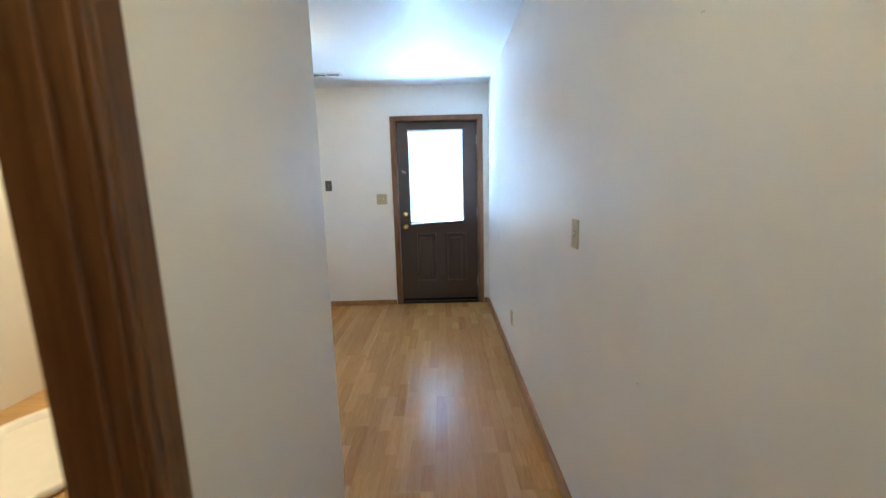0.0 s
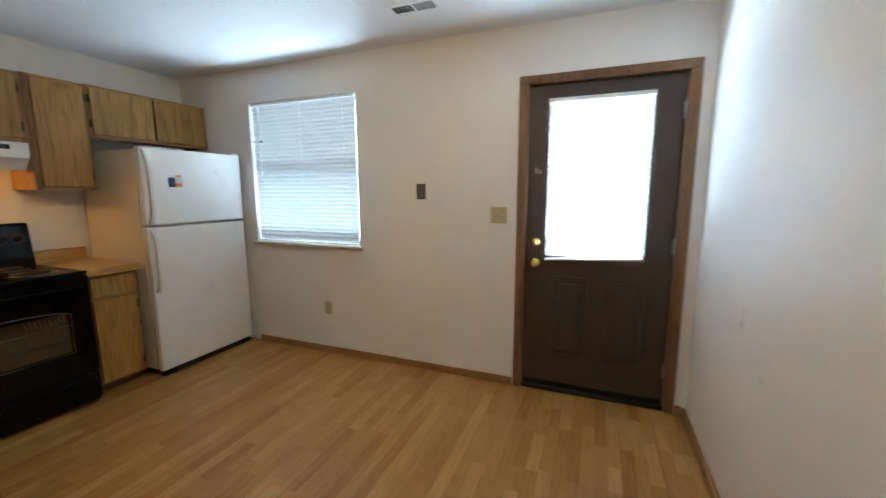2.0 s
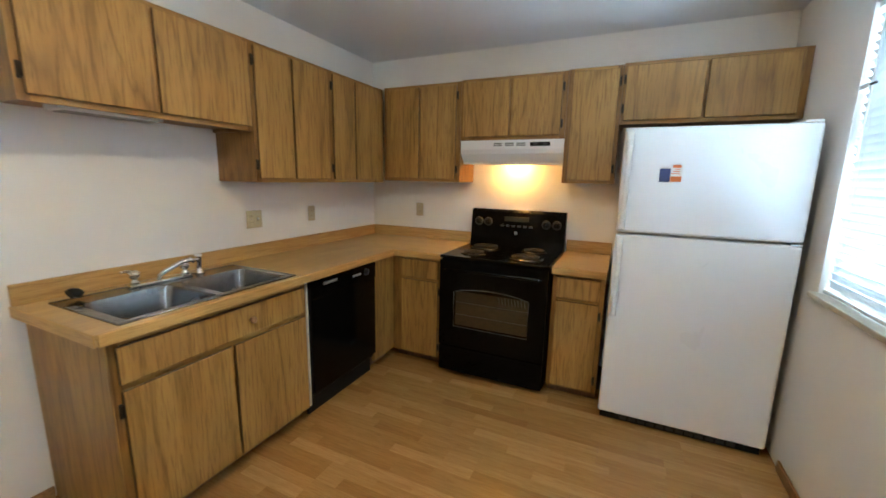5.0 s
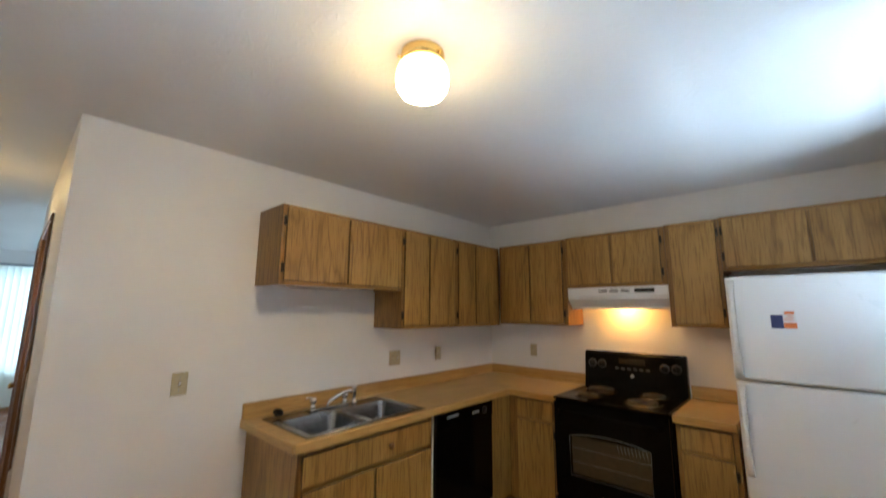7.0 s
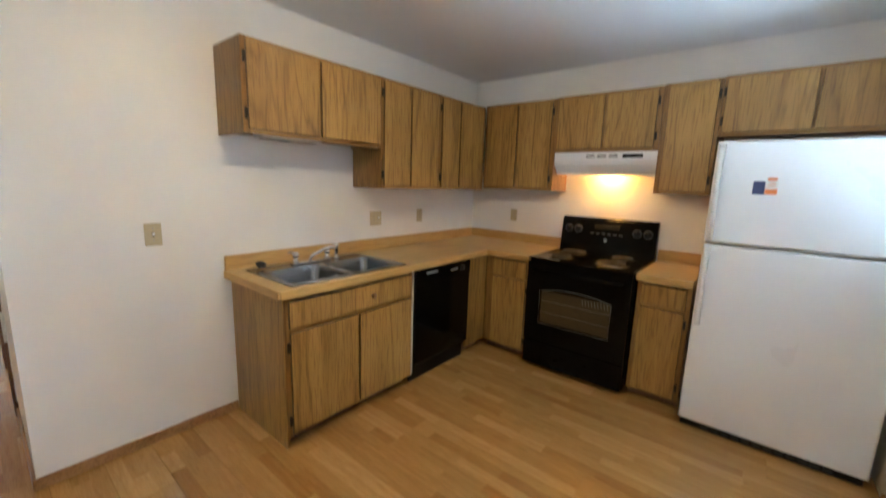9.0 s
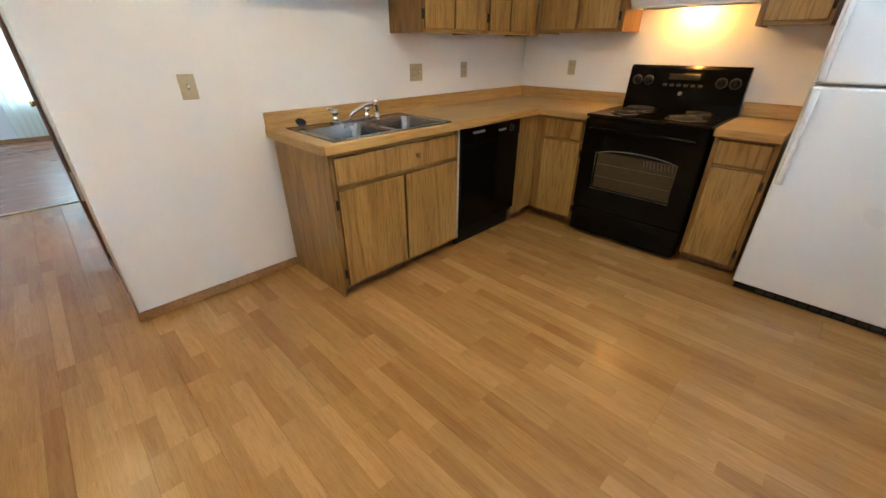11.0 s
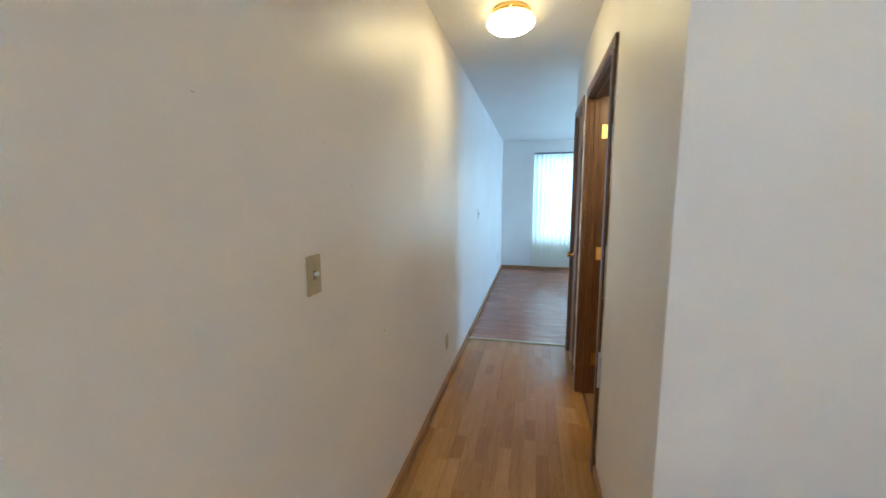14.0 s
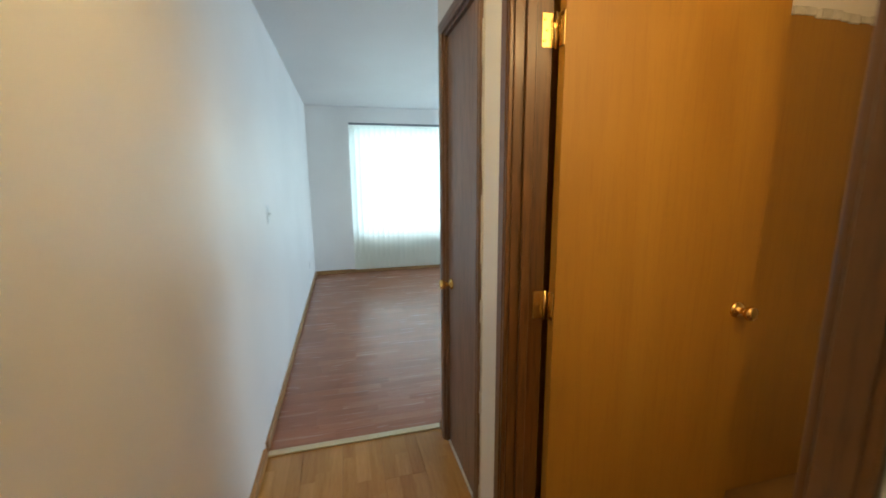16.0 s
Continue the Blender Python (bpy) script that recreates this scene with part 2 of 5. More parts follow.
THRESHOLD = plain("threshold_strip", (0.56, 0.46, 0.28), 0.35, 0.3)
STONE_SILL = plain("cultured_sill", (0.62, 0.57, 0.46), 0.35, 0.0, 0.2, 14)
LAMP_GLASS = glowing("lamp_glass", (1.0, 0.66, 0.28), 25.0)
LAMP_NECK = glowing("lamp_neck_glass", (1.0, 0.60, 0.20), 1.8)
HALL_GLASS = glowing("hall_lamp_glass", (1.0, 0.66, 0.27), 9.0)
HOOD_LENS = glowing("hood_lens", (1.0, 0.50, 0.11), 2.5)
NAVY = plain("navy_card", (0.03, 0.04, 0.14), 0.5)
ORANGE = plain("orange_card", (0.72, 0.20, 0.04), 0.5)
PORCELAIN = plain("porcelain", (0.82, 0.80, 0.74), 0.12, 0.0, 0.04)
SCALE_PRINT = plain("control_print", (0.030, 0.030, 0.030), 0.4)
DARK_CHROME = plain("dark_chrome", (0.22, 0.20, 0.18), 0.2, 1.0)
WALL_MARK = plain("wall_mark", (0.40, 0.37, 0.32), 0.6)
SLOT = plain("dark_slot", (0.02, 0.02, 0.02), 0.6)
DULL_GREY = plain("dull_grey", (0.30, 0.29, 0.27), 0.7)


def glass_material():
    m, t, b = node_material("window_glass", 0.0)
    b.inputs["Transmission Weight"].default_value, b.inputs["IOR"].default_value = 1.0, 1.45
    b.inputs["Base Color"].default_value = (0.95, 0.98, 0.97, 1)
    return m


GLASS = glass_material()
DOOR_GLASS = glass_material()
DOOR_GLASS.name = "tinted_oven_glass"
DOOR_GLASS.node_tree.nodes["Principled BSDF"].inputs["Base Color"].default_value = (0.62, 0.56, 0.46, 1)


# ---- mesh helpers ----
def box(bm, x0, x1, y0, y1, z0, z1, bev=0.0015, seg=1):
    m = Matrix.LocRotScale(((x0 + x1) / 2, (y0 + y1) / 2, (z0 + z1) / 2), None, (abs(x1 - x0), abs(y1 - y0), abs(z1 - z0)))
    vs = bmesh.ops.create_cube(bm, size=1, matrix=m)["verts"]
    if bev > 0:
        es = list({e for v in vs for e in v.link_edges})
        bmesh.ops.bevel(bm, geom=es, offset=bev, segments=seg, affect="EDGES", profile=0.5)
    return bm


def boxes(*rows, bev=0.0015, seg=1, weld=False):
    bm = bmesh.new()
    for r in rows:
        box(bm, *r, bev=bev, seg=seg)
    if weld:
        bmesh.ops.remove_doubles(bm, verts=bm.verts[:], dist=1e-5)
    return bm


def tube(bm, pts, r, seg=10, closed=False):
    """A round bar along a line of points."""
    pts = [Vector(p) for p in pts]
    rings, n = [], len(pts)
    for i, p in enumerate(pts):
        a = pts[i - 1] if (i or closed) else p
        b = pts[(i + 1) % n] if (i < n - 1 or closed) else p
        q = (b - a).normalized().to_track_quat("Z", "Y")
        rings.append([bm.verts.new(p + q @ Vector((r * math.cos(2 * math.pi * k / seg), r * math.sin(2 * math.pi * k / seg), 0))) for k in range(seg)])
    for i in range(n if closed else n - 1):
        a, b = rings[i], rings[(i + 1) % n]
        for k in range(seg):
            f = bm.faces.new((a[k], a[(k + 1) % seg], b[(k + 1) % seg], b[k]))
            f.smooth = True
    if not closed:
        bm.faces.new(list(reversed(rings[0])))
        bm.faces.new(rings[-1])
    return bm


def lathe(bm, profile, m=Matrix(), seg=24):
    """A turned body from (radius, height) pairs round the local z."""
    rings = []
    for r, z in profile:
        rings.append([bm.verts.new(m @ Vector((r * math.cos(2 * math.pi * k / seg), r * math.sin(2 * math.pi * k / seg), z))) for k in range(seg)])
    for a, b in zip(rings, rings[1:]):
        for k in range(seg):
            f = bm.faces.new((a[k], a[(k + 1) % seg], b[(k + 1) % seg], b[k]))
            f.smooth = True
    bm.faces.new(list(reversed(rings[0])))
    bm.faces.new(rings[-1])
    return bm


def mesh_of(name, bm, material):
    bmesh.ops.recalc_face_normals(bm, faces=bm.faces[:])
    me = bpy.data.meshes.new(name)
    bm.to_mesh(me)
    bm.free()
    me.materials.append(material)
    return me


def part(name, bm, material, parent, label=""):
    ob = new(name, mesh_of(name, bm, material))
    ob.parent = parent
    if label:
        ob["label"] = label
    return ob


def solid(name, bm, material, label, category, kind="", group="", m=None):
    ob = new(name, mesh_of(name, bm, material))
    if m is not None:
        ob.matrix_world = m
    return tagged(ob, label, category, group, kind)


def thing(name, m, label, category, group="", kind=""):
    ob = new(name)
    ob.empty_display_size = 0.1
    ob.matrix_world = m
    return tagged(ob, label, category, group, kind)


def holed(a0, a1, z0, z1, holes):
    """Rectangles (a0, a1, z0, z1) that cover a wall and leave its holes free."""
    xs = sorted({a0, a1, *[h[0] for h in holes], *[h[1] for h in holes]})
    out = []
    for l, r in zip(xs, xs[1:]):
        cuts = sorted((h[2], h[3]) for h in holes if h[0] <= l + 1e-6 and h[1] >= r - 1e-6)
        z = z0
        for b, t in cuts:
            if b > z + 1e-6:
                out.append((l, r, z, b))
            z = t
        if z < z1 - 1e-6:
            out.append((l, r, z, z1))
    return out


# ---- the setting ----
E_X, W_X, N_Y, S_Y, H_X, FAR_Y, TOP, END_Y = 0.590, -3.71, 4.46, 1.442, -0.352, -5.17, 2.418, -1.145
T = 0.115
FLOOR = -0.025


def wall_x(name, y0, y1, a0, a1, holes, label):
    return solid(name, boxes(*[(l, r, y0, y1, b, t) for l, r, b, t in holed(a0, a1, -0.03, TOP, holes)], bev=0, weld=True), WALL, label, "wall", "structure")


def wall_y(name, x0, x1, a0, a1, holes, label):
    return solid(name, boxes(*[(x0, x1, l, r, b, t) for l, r, b, t in holed(a0, a1, -0.03, TOP, holes)], bev=0, weld=True), WALL, label, "wall", "structure")


WIN = (-2.86, -1.76, 0.925, 2.135)
DOOR = (-0.447, 0.484, -0.03, 2.066)
wall_x("wall_north", N_Y, N_Y + 0.15, W_X - 0.1, E_X + 0.1, [WIN, DOOR], "off-white painted outer wall with window and door")
wall_y("wall_east", E_X, E_X + 0.12, FAR_Y - 0.15, N_Y, [], "long scuffed off-white painted hallway wall")
wall_y("wall_west", W_X - 0.12, W_X, S_Y - T, N_Y, [], "off-white painted wall behind the cabinets")
wall_x("wall_south", S_Y - T, S_Y, W_X, H_X, [], "off-white painted kitchen wall behind the sink")
BATH = (-0.275, 0.550, -0.03, 2.018)
CLOSET = (-1.036, -0.549, -0.03, 2.03)
wall_y("wall_hall", H_X - T, H_X, END_Y, S_Y - T, [BATH, CLOSET], "off-white hallway wall with two brown doorways")
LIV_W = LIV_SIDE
LIVE = (-1.95, -0.02, 0.56, 2.12)
wall_x("wall_far", FAR_Y - 0.15, FAR_Y, LIV_W, E_X, [LIVE], "white living room wall with a wide window")
wall_x("wall_living_north", END_Y, END_Y + T, LIV_W, H_X - T, [], "white living room wall")
# The opening is out of view, cut in for the side fill lamp.
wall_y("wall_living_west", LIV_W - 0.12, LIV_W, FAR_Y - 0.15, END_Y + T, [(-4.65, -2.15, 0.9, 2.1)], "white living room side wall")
wall_y("wall_bath_west", -2.12, -2.0, END_Y + T, S_Y - T, [], "cream bathroom wall")
wall_x("wall_bath_south", -0.47, -0.37, -2.0, H_X - T, [], "cream bathroom wall behind the open door")
wall_y("wall_bath_niche", -1.18, -1.08, 0.56, S_Y - T, [], "cream bathroom wall beside the vanity")
solid("ceiling", boxes((LIV_W - 0.1, E_X + 0.1, FAR_Y - 0.15, N_Y + 0.1, TOP, TOP + 0.1), bev=0), CEILING, "white rolled-texture ceiling", "ceiling", "structure")
solid("subfloor", boxes((LIV_W - 0.1, E_X + 0.1, FAR_Y - 0.15, N_Y + 0.15, -0.12, FLOOR - 0.009), bev=0), SUBFLOOR, "dark underlay below the laminate", "floor", "structure")
solid("ground", boxes((-60, 60, -60, 60, -0.35, -0.25), bev=0), plain("lawn", (0.07, 0.10, 0.035), 0.9), "mown lawn outside the windows", "ground", "structure")


def baseboard(rows, label):
    for r in rows:
        along = "y" if abs(r[3] - r[2]) > abs(r[1] - r[0]) else "x"
        ob = solid("baseboard", boxes((*r, FLOOR, 0.031), bev=0.004, seg=2), BASEBOARD, label, "baseboard", "structure", "baseboards")


baseboard([(E_X - 0.020, E_X, -1.13, N_Y - 0.02), (E_X - 0.016, E_X, FAR_Y, -1.18), (-2.90, -0.497, N_Y - 0.013, N_Y), (0.532, E_X - 0.021, N_Y - 0.013, N_Y),
           (-1.235, H_X + 0.013, S_Y, S_Y + 0.013), (H_X, H_X + 0.013, 0.601, S_Y), (H_X, H_X + 0.013, -0.503, -0.327), (H_X, H_X + 0.013, END_Y, -1.082),
           (LIV_W, E_X - 0.017, FAR_Y, FAR_Y + 0.013), (LIV_W, H_X, END_Y - 0.013, END_Y)], "brown-stained wooden baseboard along the wall")


def casing(name, m, x0, x1, top, width, material, label, depth=0.016):
    """Two legs and a mitred head round an opening, on the side that faces local +y."""
    c = thing(name, m, label, "door casing", kind="structure")
    for a, b in ((x0 - width, x0), (x1, x1 + width)):
        bm = boxes((a, b, 0, depth, FLOOR, top), bev=0.004, seg=2)
        box(bm, a + 0.012, b - 0.012, 0, depth + 0.003, FLOOR, top, 0.002)
        part("leg", bm, material, c)
    bm = boxes((x0 - width, x1 + width, 0, depth, top, top + width), bev=0.004, seg=2)
    box(bm, x0 - width + 0.012, x1 + width - 0.012, 0, depth + 0.003, top + 0.012, top + width - 0.012, 0.002)
    part("head", bm, material, c)
    return c


def jamb(name, m, x0, x1, top, depth, material, label, stop=0.045):
    """The lining of an opening: two sides, head and door stops, from local y=0 back to -depth."""
    j = thing(name, m, label, "door jamb", kind="structure")
    for a, b, s in ((x0 - 0.001, x0 + 0.018, 1), (x1 - 0.018, x1 + 0.001, -1)):
        part("side", boxes((a, b, -depth, 0.002, FLOOR, top), bev=0.002), material, j)
        e = b if s > 0 else a
        part("stop", boxes((min(e, e + s * 0.011), max(e, e + s * 0.011), -stop - 0.03, -stop, FLOOR, top - 0.018), bev=0.002), material, j)
    part("head", boxes((x0 + 0.018, x1 - 0.018, -depth, 0.002, top - 0.018, top + 0.001), bev=0.002), material, j)
    part("head_stop", boxes((x0 + 0.030, x1 - 0.030, -stop - 0.03, -stop, top - 0.032, top - 0.0175), bev=0.002), material, j)
    return j




def facing_south(x, y, z=0.0):
    return pose(x, y, z, 0, 0, 180)


def facing_east(x, y, z=0.0):
    return pose(x, y, z, 0, 0, -90)


# kitchen entry door, facing south into the room
DW, DC = DOOR[1] - DOOR[0], (DOOR[0] + DOOR[1]) / 2
casing("casing_entry", facing_south(DC, N_Y), -DW / 2 + 0.012, DW / 2 - 0.012, 2.046, 0.056, TRIM, "brown-stained casing round the entry door")
jamb("jamb_entry", facing_south(DC, N_Y), -DW / 2, DW / 2, 2.066, 0.15, TRIM, "brown-stained jamb of the entry door", 0.075)


def knob(parent, x, z, y0, material, r=0.026, name="door_knob"):
    bm = lathe(bmesh.new(), [(r * 1.15, 0.0), (r * 1.15, 0.004), (r * 0.9, 0.008), (r * 0.42, 0.012), (r * 0.40, 0.028), (r * 0.85, 0.036), (r, 0.046), (r * 0.95, 0.056), (r * 0.55, 0.062)],
               pose(x, y0, z, -90), 20)
    return part(name, bm, material, parent, "polished brass knob")


def hinge(parent, x, y, z, material, h=0.09):
    bm = boxes((x - 0.016, x + 0.016, y - 0.001, y + 0.002, z - h / 2, z + h / 2), bev=0.0008)
    tube(bm, [(x, y + 0.005, z - h / 2 - 0.004), (x, y + 0.005, z + h / 2 + 0.004)], 0.006, 8)
    return part("hinge", bm, material, parent)


def blind(parent, x0, x1, z0, z1, y, pitch, slats, skew=0.0, tilt=62, depth=0.025):
    """A closed mini-blind: headrail, slats, bottom rail, ladders and cords, in local metres."""
    part("headrail", boxes((x0, x1, y - 0.014, y + 0.014, z1 - 0.026, z1), bev=0.003), WHITE_PLASTIC, parent, "white metal headrail")
    bm = bmesh.new()
    n, w = 5, (x1 - x0) - 0.008
    rows = []
    for k in range(n):
        u = (k / (n - 1) - 0.5) * depth
        cup = 0.17 * depth * (1 - (2 * k / (n - 1) - 1) ** 2)
        p = Matrix.Rotation(radians(tilt), 3, "X") @ Vector((0, u, cup))
        rows.append([bm.verts.new((s * w / 2, p.y, p.z)) for s in (-1, 1)])
    for a, b in zip(rows, rows[1:]):
        f = bm.faces.new((a[0], a[1], b[1], b[0]))
        f.smooth = True
    me = mesh_of("slat", bm, slats)
    zs = z1 - 0.034
    count = round((zs - z0 - 0.014) / pitch)
    pitch = (zs - z0 - 0.014) / count
    for i in range(count):
        ob = new("slat", me)
        ob.parent = parent
        share = i / count
        ob.matrix_local = pose((x0 + x1) / 2, y, zs - i * pitch, random.uniform(-1.5, 1.5), skew * share ** 12 + random.uniform(-0.08, 0.08), 0)
    part("bottom_rail", boxes((-w / 2, w / 2, -0.012, 0.012, -0.007, 0.007), bev=0.003), WHITE_PLASTIC, parent).matrix_local = pose((x0 + x1) / 2, y, z0 + 0.0075, 0, skew, 0)
    for s in (0.12, 0.88) if x1 - x0 < 0.8 else (0.1, 0.5, 0.9):
        xx = x0 + s * (x1 - x0)
        part("ladder_cord", tube(bmesh.new(), [(xx, y + 0.0135, z0 + 0.02), (xx, y + 0.0135, z1 - 0.02)], 0.0008, 5), WHITE_PLASTIC, parent)


def entry_door():
    y = N_Y + 0.03
    d = thing("door_1", facing_south(DC, y, 0.012), "dark brown steel entry door with blind-covered glass", "door", kind="structure")
    w, h = DW - 0.042, 2.03
    lite = (-0.276, 0.308, 0.918, 1.925)    # local +x is west
    rows = [(l, r, -0.044, 0.0, b, t) for l, r, b, t in holed(-w / 2, w / 2, 0.0, h, [lite])]
    part("leaf", boxes(*rows, bev=0), DOOR_PAINT, d)
    bm = bmesh.new()
    for a, b, c, e in ((lite[0] - 0.03, lite[0] + 0.012, lite[2] - 0.03, lite[3] + 0.03), (lite[1] - 0.012, lite[1] + 0.03, lite[2] - 0.03, lite[3] + 0.03),
                       (lite[0] + 0.012, lite[1] - 0.012, lite[2] - 0.03, lite[2] + 0.012), (lite[0] + 0.012, lite[1] - 0.012, lite[3] - 0.012, lite[3] + 0.03)):
        box(bm, a, b, -0.002, 0.012, c, e, 0.004, 2)
    part("lite_frame", bm, DOOR_PAINT, d)
    pane = part("pane", boxes((lite[0] - 0.002, lite[1] + 0.002, -0.026, -0.02, lite[2] - 0.002, lite[3] + 0.002), bev=0), GLASS, d)
    pane.visible_shadow = False
    for cx in (-0.195, 0.155):
        bm = boxes((cx - 0.118, cx - 0.096, -0.001, 0.011, 0.22, 0.79), (cx + 0.096, cx + 0.118, -0.001, 0.011, 0.22, 0.79),
                   (cx - 0.096, cx + 0.096, -0.001, 0.011, 0.22, 0.242), (cx - 0.096, cx + 0.096, -0.001, 0.011, 0.768, 0.79), bev=0.006, seg=2)
        box(bm, cx - 0.066, cx + 0.066, -0.001, 0.010, 0.27, 0.74, 0.008, 2)
        part("raised_panel", bm, DOOR_PAINT, d)
    knob(d, w / 2 - 0.066, 0.87, 0.0, BRASS, 0.028)
    bm = lathe(bmesh.new(), [(0.030, 0), (0.030, 0.006), (0.024, 0.012), (0.010, 0.013), (0.010, 0.02)], pose(w / 2 - 0.066, 0, 1.015, -90), 20)
    box(bm, w / 2 - 0.071, w / 2 - 0.061, 0.012, 0.03, 0.998, 1.032, 0.003)
    part("deadbolt", bm, BRASS, d, "brass deadbolt turn piece")
    for z in (0.22, 1.02, 1.82):
        hinge(d, -w / 2 - 0.006, 0.003, z, STEEL, 0.1)
    for x, z, h in ((0.395, 1.500, 0.030), (0.378, 1.492, 0.024), (0.362, 1.484, 0.026), (0.385, 1.478, 0.012)):
        bm = boxes((x - 0.005, x + 0.004, -0.001, 0.0006, z - h / 2, z + h / 2), bev=0)
        part("paint_chip", bm, WALL_MARK, d, "pale chip in the brown paint")
    part("sweep", boxes((-w / 2, w / 2, -0.01, 0.008, -0.012, 0.022), bev=0.002), BLACK_PLASTIC, d)
    b = thing("door_blind", facing_south(DC, y - 0.034, 0.012), "white closed mini-blind hung crooked on the door glass", "blind")
    blind(b, lite[0] - 0.012, lite[1] + 0.012, lite[2] - 0.006, lite[3] + 0.014, 0, 0.031, SLAT, skew=3.0, tilt=66, depth=0.038)
    part("hold_bracket", boxes((lite[0] - 0.007, lite[1] + 0.007, -0.022, -0.014, lite[3] - 0.008, lite[3] + 0.014), bev=0.001), WHITE_PLASTIC, b)


entry_door()
solid("threshold_entry", boxes((DOOR[0] + 0.018, DOOR[1] - 0.018, N_Y - 0.005, N_Y + 0.14, FLOOR, 0.002), bev=0.004), BLACK_IRON, "dark metal sill under the entry door", "threshold", "structure")


def kitchen_window():
    x0, x1, z0, z1 = WIN
    w = thing("window_1", facing_south((x0 + x1) / 2, N_Y), "white sash window behind closed mini-blinds", "window", kind="structure")
    a = (x1 - x0) / 2
    bm = boxes((-a, -a + 0.04, -0.145, -0.075, z0, z1), (a - 0.04, a, -0.145, -0.075, z0, z1), (-a + 0.04, a - 0.04, -0.145, -0.075, z0, z0 + 0.04), (-a + 0.04, a - 0.04, -0.145, -0.075, z1 - 0.04, z1), bev=0.003)
    part("window_frame", bm, WHITE_PLASTIC, w)
    mid = (z0 + z1) / 2 - 0.02
    part("meeting_rail", boxes((-a + 0.04, a - 0.04, -0.14, -0.085, mid - 0.025, mid + 0.025), bev=0.003), WHITE_PLASTIC, w)
    for b, t in ((z0 + 0.04, mid - 0.025), (mid + 0.025, z1 - 0.04)):
        part("pane", boxes((-a + 0.04, a - 0.04, -0.118, -0.113, b, t), bev=0), GLASS, w).visible_shadow = False
    part("window_sill", boxes((-a - 0.03, a + 0.03, -0.075, 0.028, z0 - 0.024, z0), bev=0.005, seg=2), STONE_SILL, w, "speckled cream sill")
    b = thing("window_blind", facing_south((x0 + x1) / 2, N_Y), "white closed aluminium mini-blind filling the window", "blind")
    blind(b, -a + 0.022, a - 0.004, z0 + 0.008, z1 - 0.002, -0.024, 0.034, SLAT, tilt=68, depth=0.042)
    part("tilt_wand", tube(bmesh.new(), [(a - 0.10, 0.0, z1 - 0.03), (a - 0.10, 0.002, z1 - 0.62)], 0.004, 6), WHITE_PLASTIC, b, "clear plastic wand")
    c = part("cord_catch", boxes((a - 0.095, a - 0.022, 0.0, 0.008, 1.795, 1.815), bev=0.003), WHITE_PLASTIC, b, "white plastic catch")
    part("catch_tip", boxes((a - 0.14, a - 0.095, 0.001, 0.007, 1.800, 1.810), bev=0.002), BLACK_IRON, c)


kitchen_window()


def living_window():
    x0, x1, z0, z1 = LIVE
    w = thing("window_2", pose((x0 + x1) / 2, FAR_Y, 0), "wide white living room window behind vertical blinds", "window", kind="structure")
    a = (x1 - x0) / 2
    bm = boxes((-a, -a + 0.05, -0.14, -0.07, z0, z1), (a - 0.05, a, -0.14, -0.07, z0, z1), (-a + 0.05, a - 0.05, -0.14, -0.07, z0, z0 + 0.05), (-a + 0.05, a - 0.05, -0.14, -0.07, z1 - 0.05, z1), bev=0.003)
    part("window_frame", bm, WHITE_PLASTIC, w)
    part("meeting_rail", boxes((-a + 0.05, a - 0.05, -0.135, -0.075, 1.31, 1.36), bev=0.003), WHITE_PLASTIC, w)
    for b, t in ((z0 + 0.05, 1.31), (1.36, z1 - 0.05)):
        part("pane", boxes((-a + 0.05, a - 0.05, -0.112, -0.107, b, t), bev=0), GLASS, w).visible_shadow = False
    v = thing("vertical_blind", pose(-1.0, FAR_Y + 0.07, 0), "cream vertical vane blind drawn across the window", "blind")
    part("track", boxes((-1.02, 1.0, -0.02, 0.02, 2.155, 2.185), bev=0.004), GREY_PLASTIC, v, "grey head track")
    for s in (-0.9, 0.0, 0.9):
        part("bracket", boxes((s - 0.012, s + 0.012, -0.071, -0.019, 2.16, 2.19), bev=0.002), GREY_PLASTIC, v)
    bm = bmesh.new()
    rows = []
    for k in range(7):
        u = (k / 6 - 0.5) * 0.089
        rows.append([bm.verts.new((u, 0.006 * (1 - (k / 3 - 1) ** 2), z)) for z in (0.035, 2.155)])
    for a_, b_ in zip(rows, rows[1:]):
        bm.faces.new((a_[0], b_[0], b_[1], a_[1])).smooth = True
    me = mesh_of("vane", bm, VANE)
    for i in range(26):
        ob = new("vane", me)
        ob.parent = v
        ob.matrix_local = pose(0.965 - i * 0.076, 0, 0, 0, 0, -24 + random.uniform(-4, 4))


living_window()


# ---- hallway doors ----
HALL_E = facing_east(H_X, 0)     # local x is world -y
casing("casing_bath", HALL_E, -BATH[1] + 0.012, -BATH[0] - 0.012, 2.006, 0.062, BATH_TRIM, "reddish-brown casing round the bathroom doorway")
jamb("jamb_bath", HALL_E, -BATH[1], -BATH[0], 2.018, T, BATH_TRIM, "reddish-brown jamb of the bathroom doorway", 0.03)
casing("casing_closet", HALL_E, -CLOSET[1] + 0.008, -CLOSET[0] - 0.008, 2.024, 0.052, CLOSET_DOOR, "dark brown casing round the closet door")
jamb("jamb_closet", HALL_E, -CLOSET[1], -CLOSET[0], 2.03, T, CLOSET_DOOR, "dark brown jamb of the closet door", 0.055)


